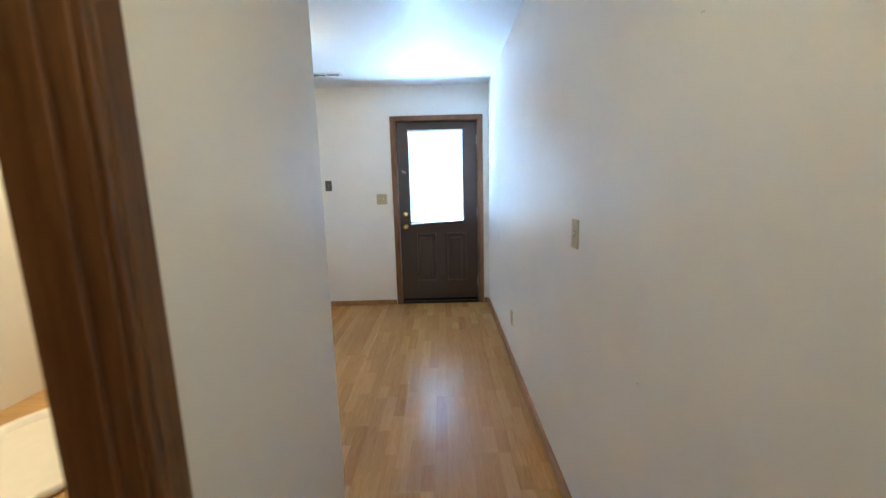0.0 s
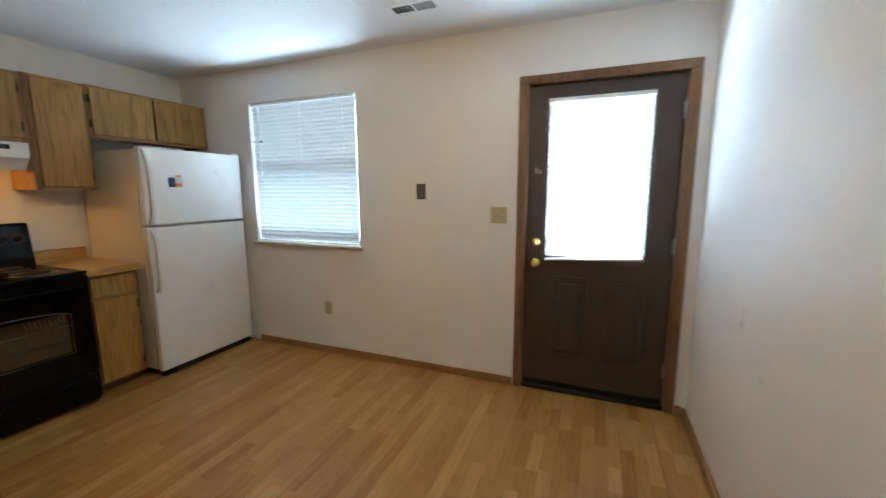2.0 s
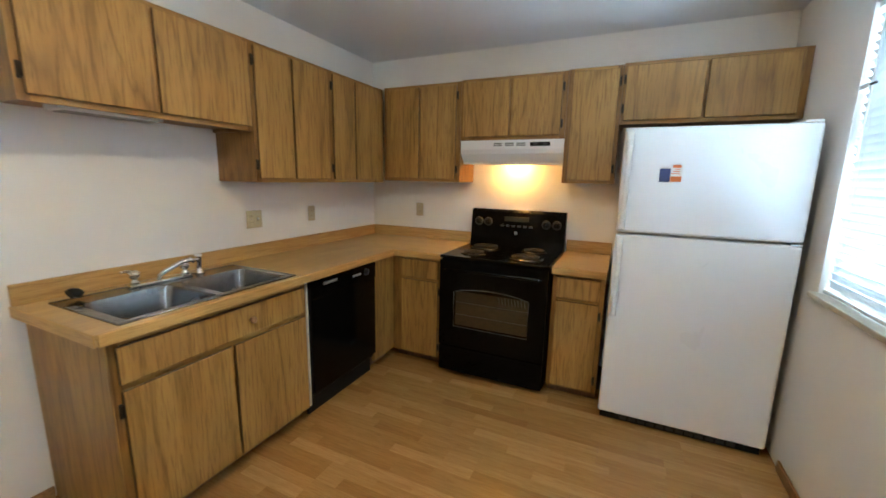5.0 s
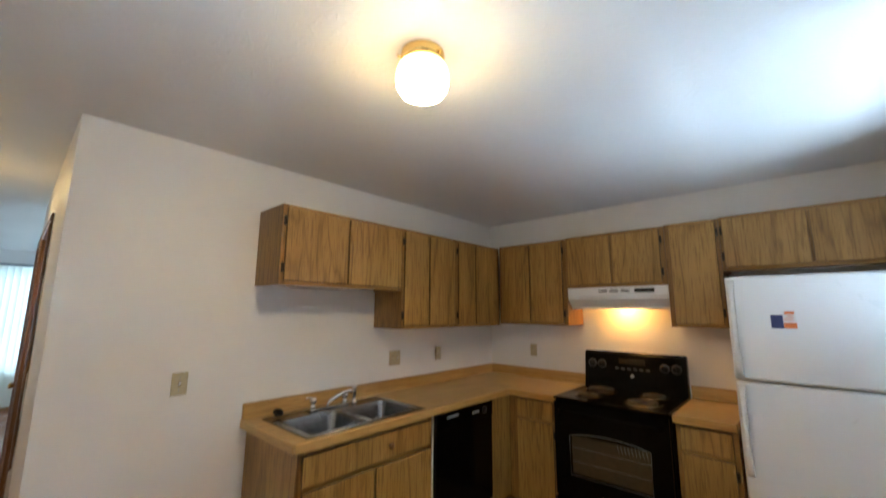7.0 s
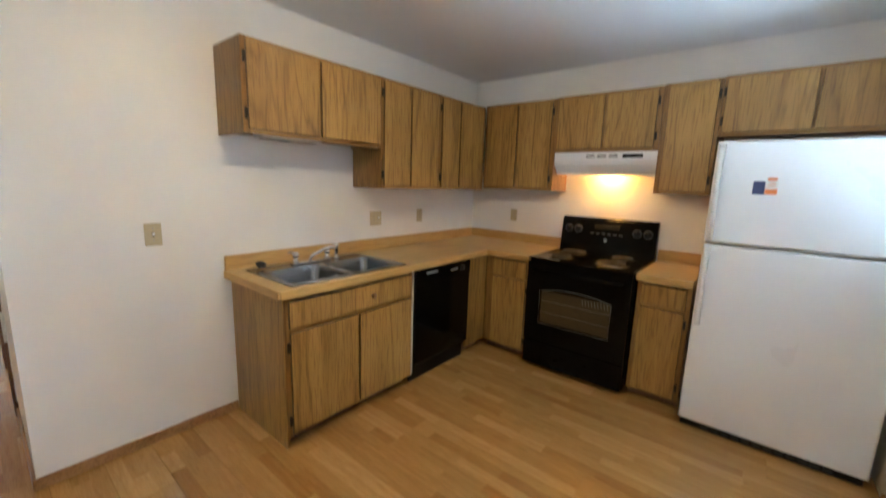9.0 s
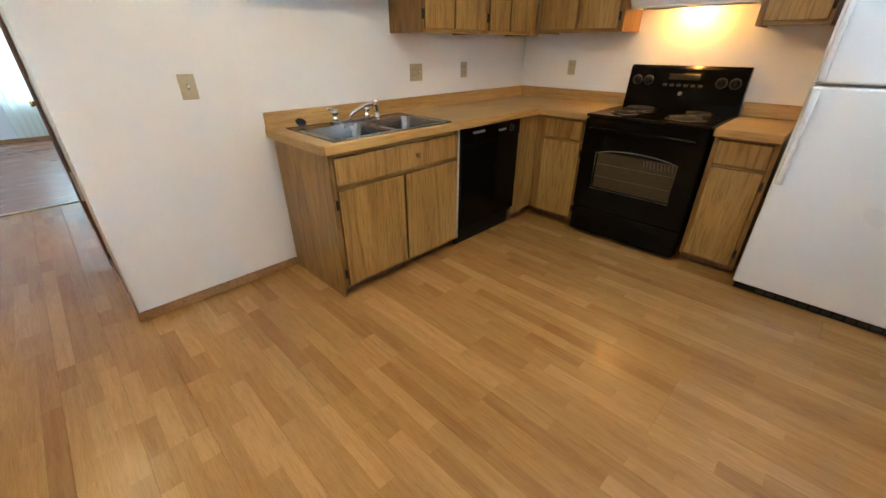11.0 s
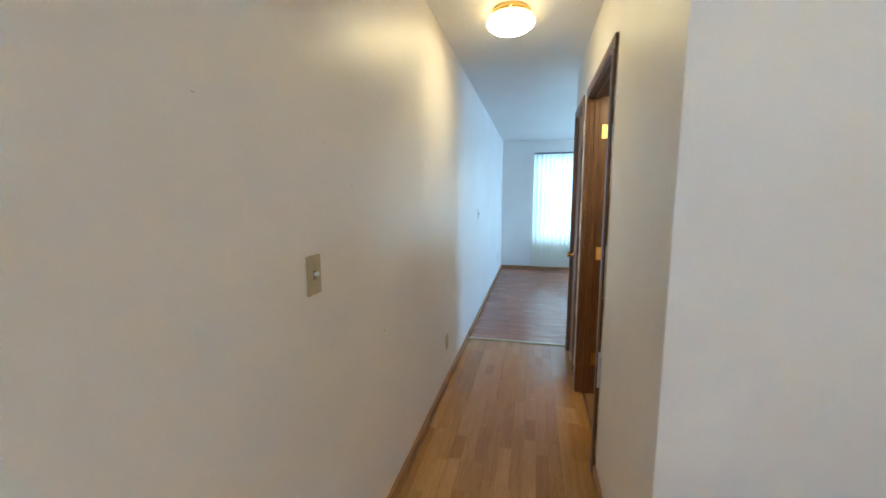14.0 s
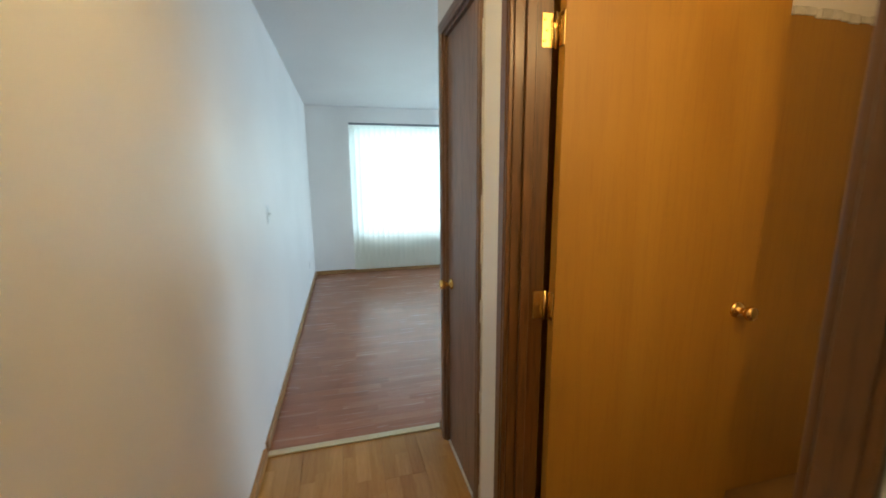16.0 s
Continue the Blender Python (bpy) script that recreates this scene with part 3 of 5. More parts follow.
def bath_door():
    # hung on the south jamb, swung into the bathroom
    d = thing("door_2", pose(H_X - T - 0.010, BATH[0] + 0.060, 0.012, 0, 0, 180 - 0.6), "golden-brown flush wooden bathroom door standing open", "door", kind="structure")
    w, h = 0.79, 1.99
    part("leaf", boxes((0.004, w, -0.0, 0.035, -0.028, h), bev=0.002), BATH_DOOR, d)
    for y0, turn in ((0.0, 90), (0.035, -90)):
        bm = lathe(bmesh.new(), [(0.030, 0.0), (0.030, 0.004), (0.022, 0.009), (0.011, 0.013), (0.010, 0.030), (0.019, 0.036), (0.025, 0.047), (0.024, 0.058), (0.013, 0.064)], pose(w - 0.065, y0, 0.90, turn), 20)
        part("door_knob", bm, BRASS, d, "polished brass knob")
    for z in (0.22, 0.97, 1.77):
        bm = boxes((0.0, 0.003, 0.001, 0.034, z - 0.045, z + 0.045), bev=0.0008)
        part("hinge", bm, BRASS, d, "brass butt hinge")
    for z in (0.232, 0.982, 1.782):
        bm = boxes((H_X - T + 0.002, H_X - T + 0.036, BATH[0] + 0.0175, BATH[0] + 0.0205, z - 0.045, z + 0.045), bev=0.0008)
        tube(bm, [(H_X - T - 0.003, BATH[0] + 0.022, z - 0.048), (H_X - T - 0.003, BATH[0] + 0.022, z + 0.048)], 0.006, 8)
        for k in (-0.028, 0.0, 0.028):
            lathe(bm, [(0.004, 0), (0.004, 0.0012), (0.002, 0.0018)], pose(H_X - T + 0.022 + 0.006 * (k != 0), BATH[0] + 0.0205, z + k, -90), 8)
        solid("hinge_leaf", bm, BRASS, "brass hinge leaf screwed to the bathroom jamb", "hinge", "structure", "bathroom hinges")


bath_door()


def closet_door():
    d = thing("door_3", facing_east(H_X - 0.012, 0, 0.02), "narrow dark brown flush closet door, shut", "door", kind="structure")
    x0, x1 = -CLOSET[1] + 0.021, -CLOSET[0] - 0.021
    part("leaf", boxes((x0, x1, -0.035, 0.0, -0.034, 1.988), bev=0.002), CLOSET_DOOR, d)
    knob(d, x1 - 0.05, 0.85, 0.0, BRASS, 0.024)
    for z in (0.26, 1.03, 1.78):
        hinge(d, x0 - 0.003, 0.0, z, BLACK_IRON, 0.085)
    solid("closet_sill", boxes((H_X - T + 0.01, H_X - 0.005, CLOSET[0] + 0.02, CLOSET[1] - 0.02, FLOOR, -0.013), bev=0.002), CAULK, "white-painted strip under the closet door", "threshold", "structure")


closet_door()
solid("threshold_strip", boxes((H_X, E_X - 0.014, END_Y - 0.03, END_Y + 0.012, FLOOR, -0.016), bev=0.003, seg=2), THRESHOLD, "pale metal strip between two laminate floors", "threshold", "structure")

# bathroom as far as the doorway shows it
def ragged_panel():
    bm = boxes((-1.99, H_X - T - 0.02, -0.37, -0.362, FLOOR, 1.965), bev=0.001)
    solid("wall_panel", bm, BATH_DOOR, "golden-brown wood panelling on the bathroom wall", "panel", "structure")
    bm, x = bmesh.new(), -1.99
    while x < H_X - T - 0.05:
        n = x + random.uniform(0.03, 0.07)
        box(bm, x, min(n, H_X - T - 0.03), -0.37, -0.357 + random.uniform(0, 0.003), 1.952 + random.uniform(-0.006, 0.006), 1.985 + random.uniform(-0.008, 0.008), 0.003)
        x = n
    solid("trim", bm, CAULK, "ragged white caulk along the panelling top", "trim", "structure")


ragged_panel()


def bath_vanity():
    v = thing("bathroom_vanity", pose(-1.08, 0.57, 0), "wood-grain bathroom vanity with an oval white basin", "vanity")
    d = S_Y - T - 0.57
    part("cabinet", boxes((0.0, 0.50, 0.01, d - 0.001, FLOOR, 0.755), bev=0.002), CABINET, v)
    bm, n = bmesh.new(), 28
    cx, cy = 0.275, 0.225
    for z in (0.795, 0.757):
        ring = [bm.verts.new((cx + 0.165 * math.cos(2 * math.pi * k / n), cy + 0.205 * math.sin(2 * math.pi * k / n), z)) for k in range(n)]
        rim = []
        for k in range(n):
            c, s = math.cos(2 * math.pi * k / n), math.sin(2 * math.pi * k / n)
            f = min((0.265 / c if c > 0 else 0.275 / -c) if abs(c) > 1e-6 else 9, ((d - 0.001 - cy if s > 0 else cy) / abs(s)) if abs(s) > 1e-6 else 9)
            rim.append(bm.verts.new((cx + f * c, cy + f * s, z)))
        for k in range(n):
            bm.faces.new((ring[k], ring[(k + 1) % n], rim[(k + 1) % n], rim[k]))
    box(bm, 0.536, 0.546, 0.0, d - 0.001, 0.752, 0.7945, 0.002)
    box(bm, 0.0, 0.535, -0.002, 0.006, 0.752, 0.7945, 0.002)
    part("vanity_top", bm, COUNTER, v)
    prof = [(1.09, 0.0), (1.10, 0.010), (1.06, 0.018), (1.0, 0.012), (0.94, -0.004), (0.84, -0.07), (0.6, -0.125), (0.2, -0.145), (0.08, -0.147)]
    bm = lathe(bmesh.new(), prof, Matrix.Translation((cx, cy, 0.797)) @ Matrix.Diagonal((0.165, 0.205, 1, 1)), 36)
    part("basin", bm, PORCELAIN, v, "white porcelain oval basin")


bath_vanity()


# ---- kitchen cabinets ----
def cabinet_door(parent, x0, x1, z0, z1, y, hinge_side=0, material=None, name="door"):
    """A flat oak door with eased edges; hinge_side -1 or 1 puts dark hinges on that edge."""
    d = part(name, boxes((x0, x1, y, y + 0.018, z0, z1), bev=0.005, seg=2), material or CABINET, parent)
    # Side faces take the darkened edge colour, the front stays plain oak.
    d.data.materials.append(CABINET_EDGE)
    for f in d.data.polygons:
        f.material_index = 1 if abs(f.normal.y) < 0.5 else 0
    if hinge_side:
        e = x0 if hinge_side < 0 else x1
        for z in (z0 + 0.075, z1 - 0.075):
            bm = boxes((e - 0.006 + hinge_side * 0.008, e + 0.006 + hinge_side * 0.008, y - 0.001, y + 0.010, z - 0.028, z + 0.028), bev=0.002)
            tube(bm, [(e + hinge_side * 0.004, y + 0.013, z - 0.022), (e + hinge_side * 0.004, y + 0.013, z + 0.022)], 0.0045, 6)
            part("hinge", bm, BLACK_IRON, d, "dark self-closing hinge")
    return d


def face_frame(parent, x0, x1, z0, z1, y, rails=(), stiles=()):
    """Stiles and rails 0.02 thick whose front lies at y."""
    for a, b, zb, zt in ((x0, x0 + 0.035, z0, z1), (x1 - 0.035, x1, z0, z1), *[(s - 0.02, s + 0.02, z0 + 0.033, z1 - 0.033) for s in stiles]):
        part("stile", boxes((a, b, y - 0.02, y, zb, zt), bev=0.001), CABINET_FRAME, parent)
    for b, t in ((z0, z0 + 0.032), (z1 - 0.032, z1), *rails):
        part("rail", boxes((x0 + 0.035, x1 - 0.035, y - 0.02, y - 0.0004, b, t), bev=0.001), CABINET_RAIL, parent)


def wall_cabinet(m, x0, x1, z0, z1, depth, doors, label):
    """An upper cabinet; doors: (x0, x1, hinge side)."""
    c = thing("wall_cabinet", m @ pose((x0 + x1) / 2, 0, z0), label, "wall cabinet", "kitchen wall cabinets")
    o, h = (x0 + x1) / 2, z1 - z0
    a, b = x0 - o + 0.001, x1 - o - 0.001
    bm = boxes((a, a + 0.014, -depth, -0.02, 0, h), (b - 0.014, b, -depth, -0.02, 0, h), (a + 0.014, b - 0.014, -depth, -0.02, 0.018, 0.032),
               (a + 0.014, b - 0.014, -depth, -0.02, h - 0.014, h), (a + 0.014, b - 0.014, -depth, -depth + 0.006, 0.032, h - 0.014), bev=0.001)
    part("body", bm, CABINET_FRAME, c)
    mids = [(p[1] + q[0]) / 2 - o for p, q in zip(doors, doors[1:])]
    face_frame(c, a, b, 0, h, 0, stiles=mids)
    for l, r, s in doors:
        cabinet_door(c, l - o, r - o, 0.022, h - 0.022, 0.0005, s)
    return c


def base_cabinet(m, x0, x1, depth, top, fronts, label, end_panels=(), toe=0.09, wide=0.0):
    """fronts: (kind, x0, x1, z0, z1, hinge side)."""
    o = (x0 + x1) / 2
    c = thing("base_cabinet", m @ pose(o, 0, 0), label, "base cabinet", "kitchen base cabinets")
    a, b = x0 - o + 0.001, x1 - o - 0.001
    bm = boxes((a, a + 0.016, -depth, -0.02, FLOOR if -1 in end_panels else toe, top), (b - 0.016, b, -depth, -0.02, FLOOR if 1 in end_panels else toe, top),
               (a + 0.016, b - 0.016, -depth, -0.02, toe, toe + 0.016), (a + 0.016, b - 0.016, -depth, -depth + 0.006, toe + 0.016, top), bev=0.001)
    part("body", bm, CABINET_FRAME, c)
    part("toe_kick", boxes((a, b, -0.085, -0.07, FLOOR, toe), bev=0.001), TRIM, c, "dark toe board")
    face_frame(c, a, b, 0.045, top, 0, rails=((0.60, 0.68),), stiles=())
    if wide:
        part("stile", boxes((b - wide, b - 0.0355, -0.02, -0.0002, 0.045, top), bev=0.0005), CABINET_FRAME, c)
    for s in end_panels:
        e = a if s < 0 else b
        part("end_panel", boxes((min(e, e + s * 0.004), max(e, e + s * 0.004), -depth, -0.001, FLOOR, top), bev=0.001), CABINET, c)
    for kind, l, r, zb, zt, s in fronts:
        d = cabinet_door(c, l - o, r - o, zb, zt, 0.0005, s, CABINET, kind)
        if kind == "drawer_front" and r - l > 0.6:
            bm = lathe(bmesh.new(), [(0.010, 0), (0.010, 0.006), (0.016, 0.014), (0.016, 0.022), (0.010, 0.026)], pose((l + r) / 2 - o - 0.10, 0.018, (zb + zt) / 2, -90), 16)
            part("knob", bm, TRIM, d, "round wooden knob")
    return c


UP_W = facing_east(-3.402, 0)
D_W = 0.313
NAME_UP = "oak-laminate wall cabinet with two flat doors"
wall_cabinet(UP_W, -2.448, -1.765, 1.378, 2.115, D_W, [(-2.413, -2.112, -1), (-2.096, -1.80, 0)], NAME_UP + " beside the range hood")
wall_cabinet(UP_W, -3.212, -2.448, 1.690, 2.122, D_W, [(-3.180, -2.838, -1), (-2.822, -2.470, 0)], "short oak-laminate cabinet above the range hood")
wall_cabinet(UP_W, -3.545, -3.212, 1.39, 2.128, D_W, [(-3.524, -3.246, -1)], "narrow oak-laminate wall cabinet beside the refrigerator")
wall_cabinet(UP_W, -4.458, -3.545, 1.765, 2.135, D_W, [(-4.422, -3.998, 0), (-3.984, -3.562, 1)], "short oak-laminate cabinet above the refrigerator")
UP_S = pose(0, 1.755, 0)
D_S = 1.755 - S_Y
wall_cabinet(UP_S, -2.135, -1.217, 1.635, 2.10, D_S, [(-2.116, -1.666, 0), (-1.652, -1.240, 1)], "short oak-laminate cabinet above the sink")
wall_cabinet(UP_S, -2.748, -2.135, 1.362, 2.10, D_S, [(-2.722, -2.420, 0), (-2.408, -2.152, 1)], NAME_UP + " next to the sink cabinet")
corner_upper = wall_cabinet(UP_S, -3.40, -2.748, 1.362, 2.10, D_S, [(-3.285, -3.016, 0), (-3.003, -2.772, 1)], NAME_UP + " in the corner")
part("filler_stile", boxes((-0.292, -0.205, -0.02, 0.004, 0.0, 0.738), bev=0.001), CABINET, corner_upper)

BASE_TOP = 0.826
UP_B = pose(0, 2.035, 0)
base_cabinet(UP_B, -2.175, -1.242, 2.035 - S_Y, BASE_TOP, [("drawer_front", -2.150, -1.264, 0.650, 0.795, 0), ("door", -2.156, -1.716, 0.06, 0.625, 0), ("door", -1.703, -1.268, 0.06, 0.625, 1)],
             "oak-laminate sink cabinet with false drawer and two doors", (1,))
UP_BW = facing_east(-3.105, 0)
base_cabinet(UP_BW, -2.462, -2.04, 3.715 - 3.105, BASE_TOP, [("drawer_front", -2.428, -2.118, 0.665, 0.802, 0), ("door", -2.428, -2.118, 0.06, 0.645, -1)], 
             "narrow oak-laminate base cabinet beside the stove", wide=0.085)
base_cabinet(UP_BW, -3.565, -3.247, 3.715 - 3.105, BASE_TOP, [("drawer_front", -3.538, -3.276, 0.665, 0.802, 0), ("door", -3.538, -3.276, 0.06, 0.645, -1)],
             "narrow oak-laminate base cabinet between stove and refrigerator")


def corner_filler():
    c = thing("corner_cabinet", pose(-2.96, 2.035, 0), "blind oak-laminate corner cabinet with a plain panel", "base cabinet", "kitchen base cabinets")
    part("panel", boxes((-0.145, 0.126, -0.02, 0.0, 0.05, BASE_TOP), bev=0.001), CABINET, c)
    part("body", boxes((-0.75, 0.124, -0.58, -0.02, 0.09, BASE_TOP - 0.003), bev=0.001), CABINET_FRAME, c)
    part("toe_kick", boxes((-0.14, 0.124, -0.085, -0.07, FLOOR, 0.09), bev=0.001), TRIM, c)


corner_filler()


def worktop():
    z0, z1 = BASE_TOP, 0.868
    xe, ys, xf = -1.205, 2.078, -3.062
    sink = (-2.085, -1.31, 1.545, 2.03)
    c = thing("worktop", pose(0, 0, 0), "yellow wood-grain laminate worktop with raised backsplash", "worktop")
    b = 0.0
    bm = boxes((xf, sink[0], S_Y, ys - 0.012, z0, z1), (sink[0], sink[1], S_Y, sink[2], z0, z1), (sink[0], sink[1], sink[3], ys - 0.012, z0, z1), (sink[1], xe, S_Y, ys - 0.012, z0, z1), bev=b, weld=True)
    part("sink_run", bm, COUNTER, c)
    part("corner_run", boxes((W_X, xf, S_Y, 2.466, z0, z1), bev=b), COUNTER_Y, c)
    part("stove_side_run", boxes((W_X, xf, 3.244, 3.568, z0, z1), bev=0.001), COUNTER_Y, c)
    part("front_edge", boxes((xf + 0.012, xe - 0.004, ys - 0.0118, ys, z0 - 0.004, z1 + 0.0004), bev=0.004, seg=2), COUNTER_EDGE, c)
    part("front_edge", boxes((xf + 0.0002, xf + 0.0118, ys - 0.0118, 2.466, z0 - 0.004, z1 + 0.0004), bev=0.004, seg=2), COUNTER_EDGE_Y, c)
    part("front_edge", boxes((xf + 0.0002, xf + 0.012, 3.244, 3.568, z0 - 0.004, z1 + 0.0004), bev=0.004, seg=2), COUNTER_EDGE_Y, c)
    part("front_edge", boxes((xe + 0.0002, xe + 0.006, S_Y, ys - 0.012, z0 - 0.004, z1 + 0.0004), bev=0.003, seg=2), COUNTER_EDGE_Y, c)
    part("backsplash", boxes((W_X + 0.019, xe, S_Y, S_Y + 0.019, z1, z1 + 0.088), bev=0.003), COUNTER_EDGE, c)
    part("backsplash", boxes((W_X, W_X + 0.019, S_Y, 2.466, z1, z1 + 0.088), bev=0.003), COUNTER_EDGE_Y, c)
    part("backsplash", boxes((W_X, W_X + 0.019, 3.244, 3.568, z1, z1 + 0.088), bev=0.003), COUNTER_EDGE_Y, c)


worktop()


def kitchen_sink():
    s = thing("kitchen_sink", pose(-1.697, 1.788, 0.868), "double-bowl stainless steel sink set in the worktop", "sink")
    hx, hy = 0.41, 0.25
    bowls = ((-0.372, -0.018), (0.018, 0.372))
    y0, y1 = -0.130, 0.218
    bm = bmesh.new()
    holes = [(a, b, y0, y1) for a, b in bowls]
    for l, r, b, t in holed(-hx, hx, -hy, hy, holes):
        box(bm, l, r, b, t, 0.0, 0.005, 0)
    part("rim", bm, SINK_STEEL, s)
    tube(bm2 := bmesh.new(), [(-hx, -hy, 0.003), (hx, -hy, 0.003), (hx, hy, 0.003), (-hx, hy, 0.003)], 0.005, 8, True)
    part("rolled_edge", bm2, SINK_STEEL, s)
    for a, b in bowls:
        bm, rings = bmesh.new(), []
        for inset, z in ((0.0, 0.005), (0.004, -0.01), (0.012, -0.10), (0.03, -0.145), (0.07, -0.158), (0.13, -0.160)):
            ring, rad = [], 0.05
            for cx, cy, a0 in ((b - inset - rad, y1 - inset - rad, 0), (a + inset + rad, y1 - inset - rad, 90), (a + inset + rad, y0 + inset + rad, 180), (b - inset - rad, y0 + inset + rad, 270)):
                for k in range(5):
                    an = radians(a0 + 22.5 * k)
                    ring.append(bm.verts.new((cx + rad * math.cos(an), cy + rad * math.sin(an), z)))
            rings.append(ring)
        for p, q in zip(rings, rings[1:]):
            for k in range(len(p)):
                bm.faces.new((p[k], p[(k + 1) % len(p)], q[(k + 1) % len(p)], q[k])).smooth = True
        bm.faces.new(rings[-1])
        part("bowl", bm, SINK_STEEL, s)
        part("drain", lathe(bmesh.new(), [(0.044, 0), (0.044, 0.003), (0.034, 0.004), (0.030, 0.001), (0.004, 0.001)], pose((a + b) / 2, 0.03, -0.1605), 20), CHROME, s)
    f = thing("faucet", pose(-1.692, 1.578, 0.873), "chrome two-handle kitchen faucet behind the sink", "faucet")
    part("base_plate", boxes((-0.145, 0.145, -0.026, 0.026, 0.0, 0.014), bev=0.010, seg=3), CHROME, f)
    pts = [(0.01, 0, 0.01), (0.01, 0.0, 0.03), (-0.01, 0.01, 0.048), (-0.04, 0.025, 0.066), (-0.08, 0.042, 0.090), (-0.115, 0.058, 0.098), (-0.128, 0.064, 0.084)]
    part("spout", tube(bmesh.new(), pts, 0.0115, 12), CHROME, f)
    for x, turn in ((-0.115, 150), (0.115, 20)):
        bm = lathe(bmesh.new(), [(0.021, 0.0), (0.019, 0.018), (0.012, 0.024), (0.013, 0.03), (0.022, 0.036), (0.024, 0.058), (0.015, 0.066)], pose(x, 0, 0.012), 14)
        c, q = math.cos(radians(turn)), math.sin(radians(turn))
        tube(bm, [(x, 0, 0.072), (x + 0.02 * c, 0.02 * q, 0.080), (x + 0.055 * c, 0.055 * q, 0.086), (x + 0.07 * c, 0.07 * q, 0.084)], 0.0065, 8)
        part("handle", bm, CHROME, f, "fluted chrome handle")
    d = thing("side_sprayer", pose(-1.885, 1.575, 0.873), "chrome sink sprayer standing in its holder", "sprayer")
    part("holder", lathe(bmesh.new(), [(0.024, 0), (0.022, 0.008), (0.015, 0.02), (0.014, 0.03)], Matrix(), 16), CHROME, d)
    part("head", lathe(bmesh.new(), [(0.012, 0.03), (0.014, 0.05), (0.016, 0.075), (0.020, 0.095), (0.019, 0.108), (0.010, 0.112)], Matrix(), 14), CHROME, d, "chrome spray head")
    k = thing("sink_stopper", pose(-1.368, 1.572, 0.873), "black rubber stopper lying on the sink ledge", "stopper")
    part("plug", tube(bmesh.new(), [(-0.006, 0.0, 0.020), (0.006, 0.004, 0.030), (0.022, 0.008, 0.034), (0.032, 0.010, 0.030)], 0.020, 12), BLACK_PLASTIC, k)


kitchen_sink()


def dishwasher():
    x0, x1 = -2.828, -2.192
    d = thing("dishwasher", pose((x0 + x1) / 2, 2.035, 0), "black built-in dishwasher under the worktop", "dishwasher")
    w = (x1 - x0) / 2
    part("tub", boxes((-w, w, -0.58, -0.006, 0.09, 0.822), bev=0.002), BLACK_PLASTIC, d)
    part("door", boxes((-w + 0.003, w - 0.003, -0.005, 0.022, 0.125, 0.70), bev=0.004, seg=2), BLACK_ENAMEL, d)
    c = part("control_panel", boxes((-w + 0.003, w - 0.003, -0.005, 0.028, 0.704, 0.815), bev=0.005, seg=2), BLACK_ENAMEL, d)
    part("latch", boxes((0.10, 0.22, 0.028, 0.036, 0.775, 0.792), bev=0.003), GREY_PLASTIC, c)
    part("dial", lathe(bmesh.new(), [(0.024, 0), (0.022, 0.012), (0.012, 0.014)], pose(-0.20, 0.028, 0.765, -90), 18), BLACK_PLASTIC, c)
    for k in range(3):
        part("button", boxes((-0.14 + k * 0.03, -0.118 + k * 0.03, 0.027, 0.033, 0.758, 0.772), bev=0.001), GREY_PLASTIC, c)
    part("kick_plate", boxes((-w + 0.003, w - 0.003, -0.05, -0.03, FLOOR, 0.12), bev=0.002), BLACK_PLASTIC, d)
    part("side_seal", boxes((w + 0.001, w + 0.014, -0.02, 0.002, 0.05, 0.822), bev=0.001), CAULK, d, "pale exposed side strip")


dishwasher()


def spiral(bm, cx, cy, z, r0, r1, turns, rad):
    n = int(turns * 22)
    pts = []
    for i in range(n + 1):
        a = 2 * math.pi * turns * i / n
        r = r0 + (r1 - r0) * i / n
        pts.append((cx + r * math.cos(a), cy + r * math.sin(a), z))
    return tube(bm, pts, rad, 6)


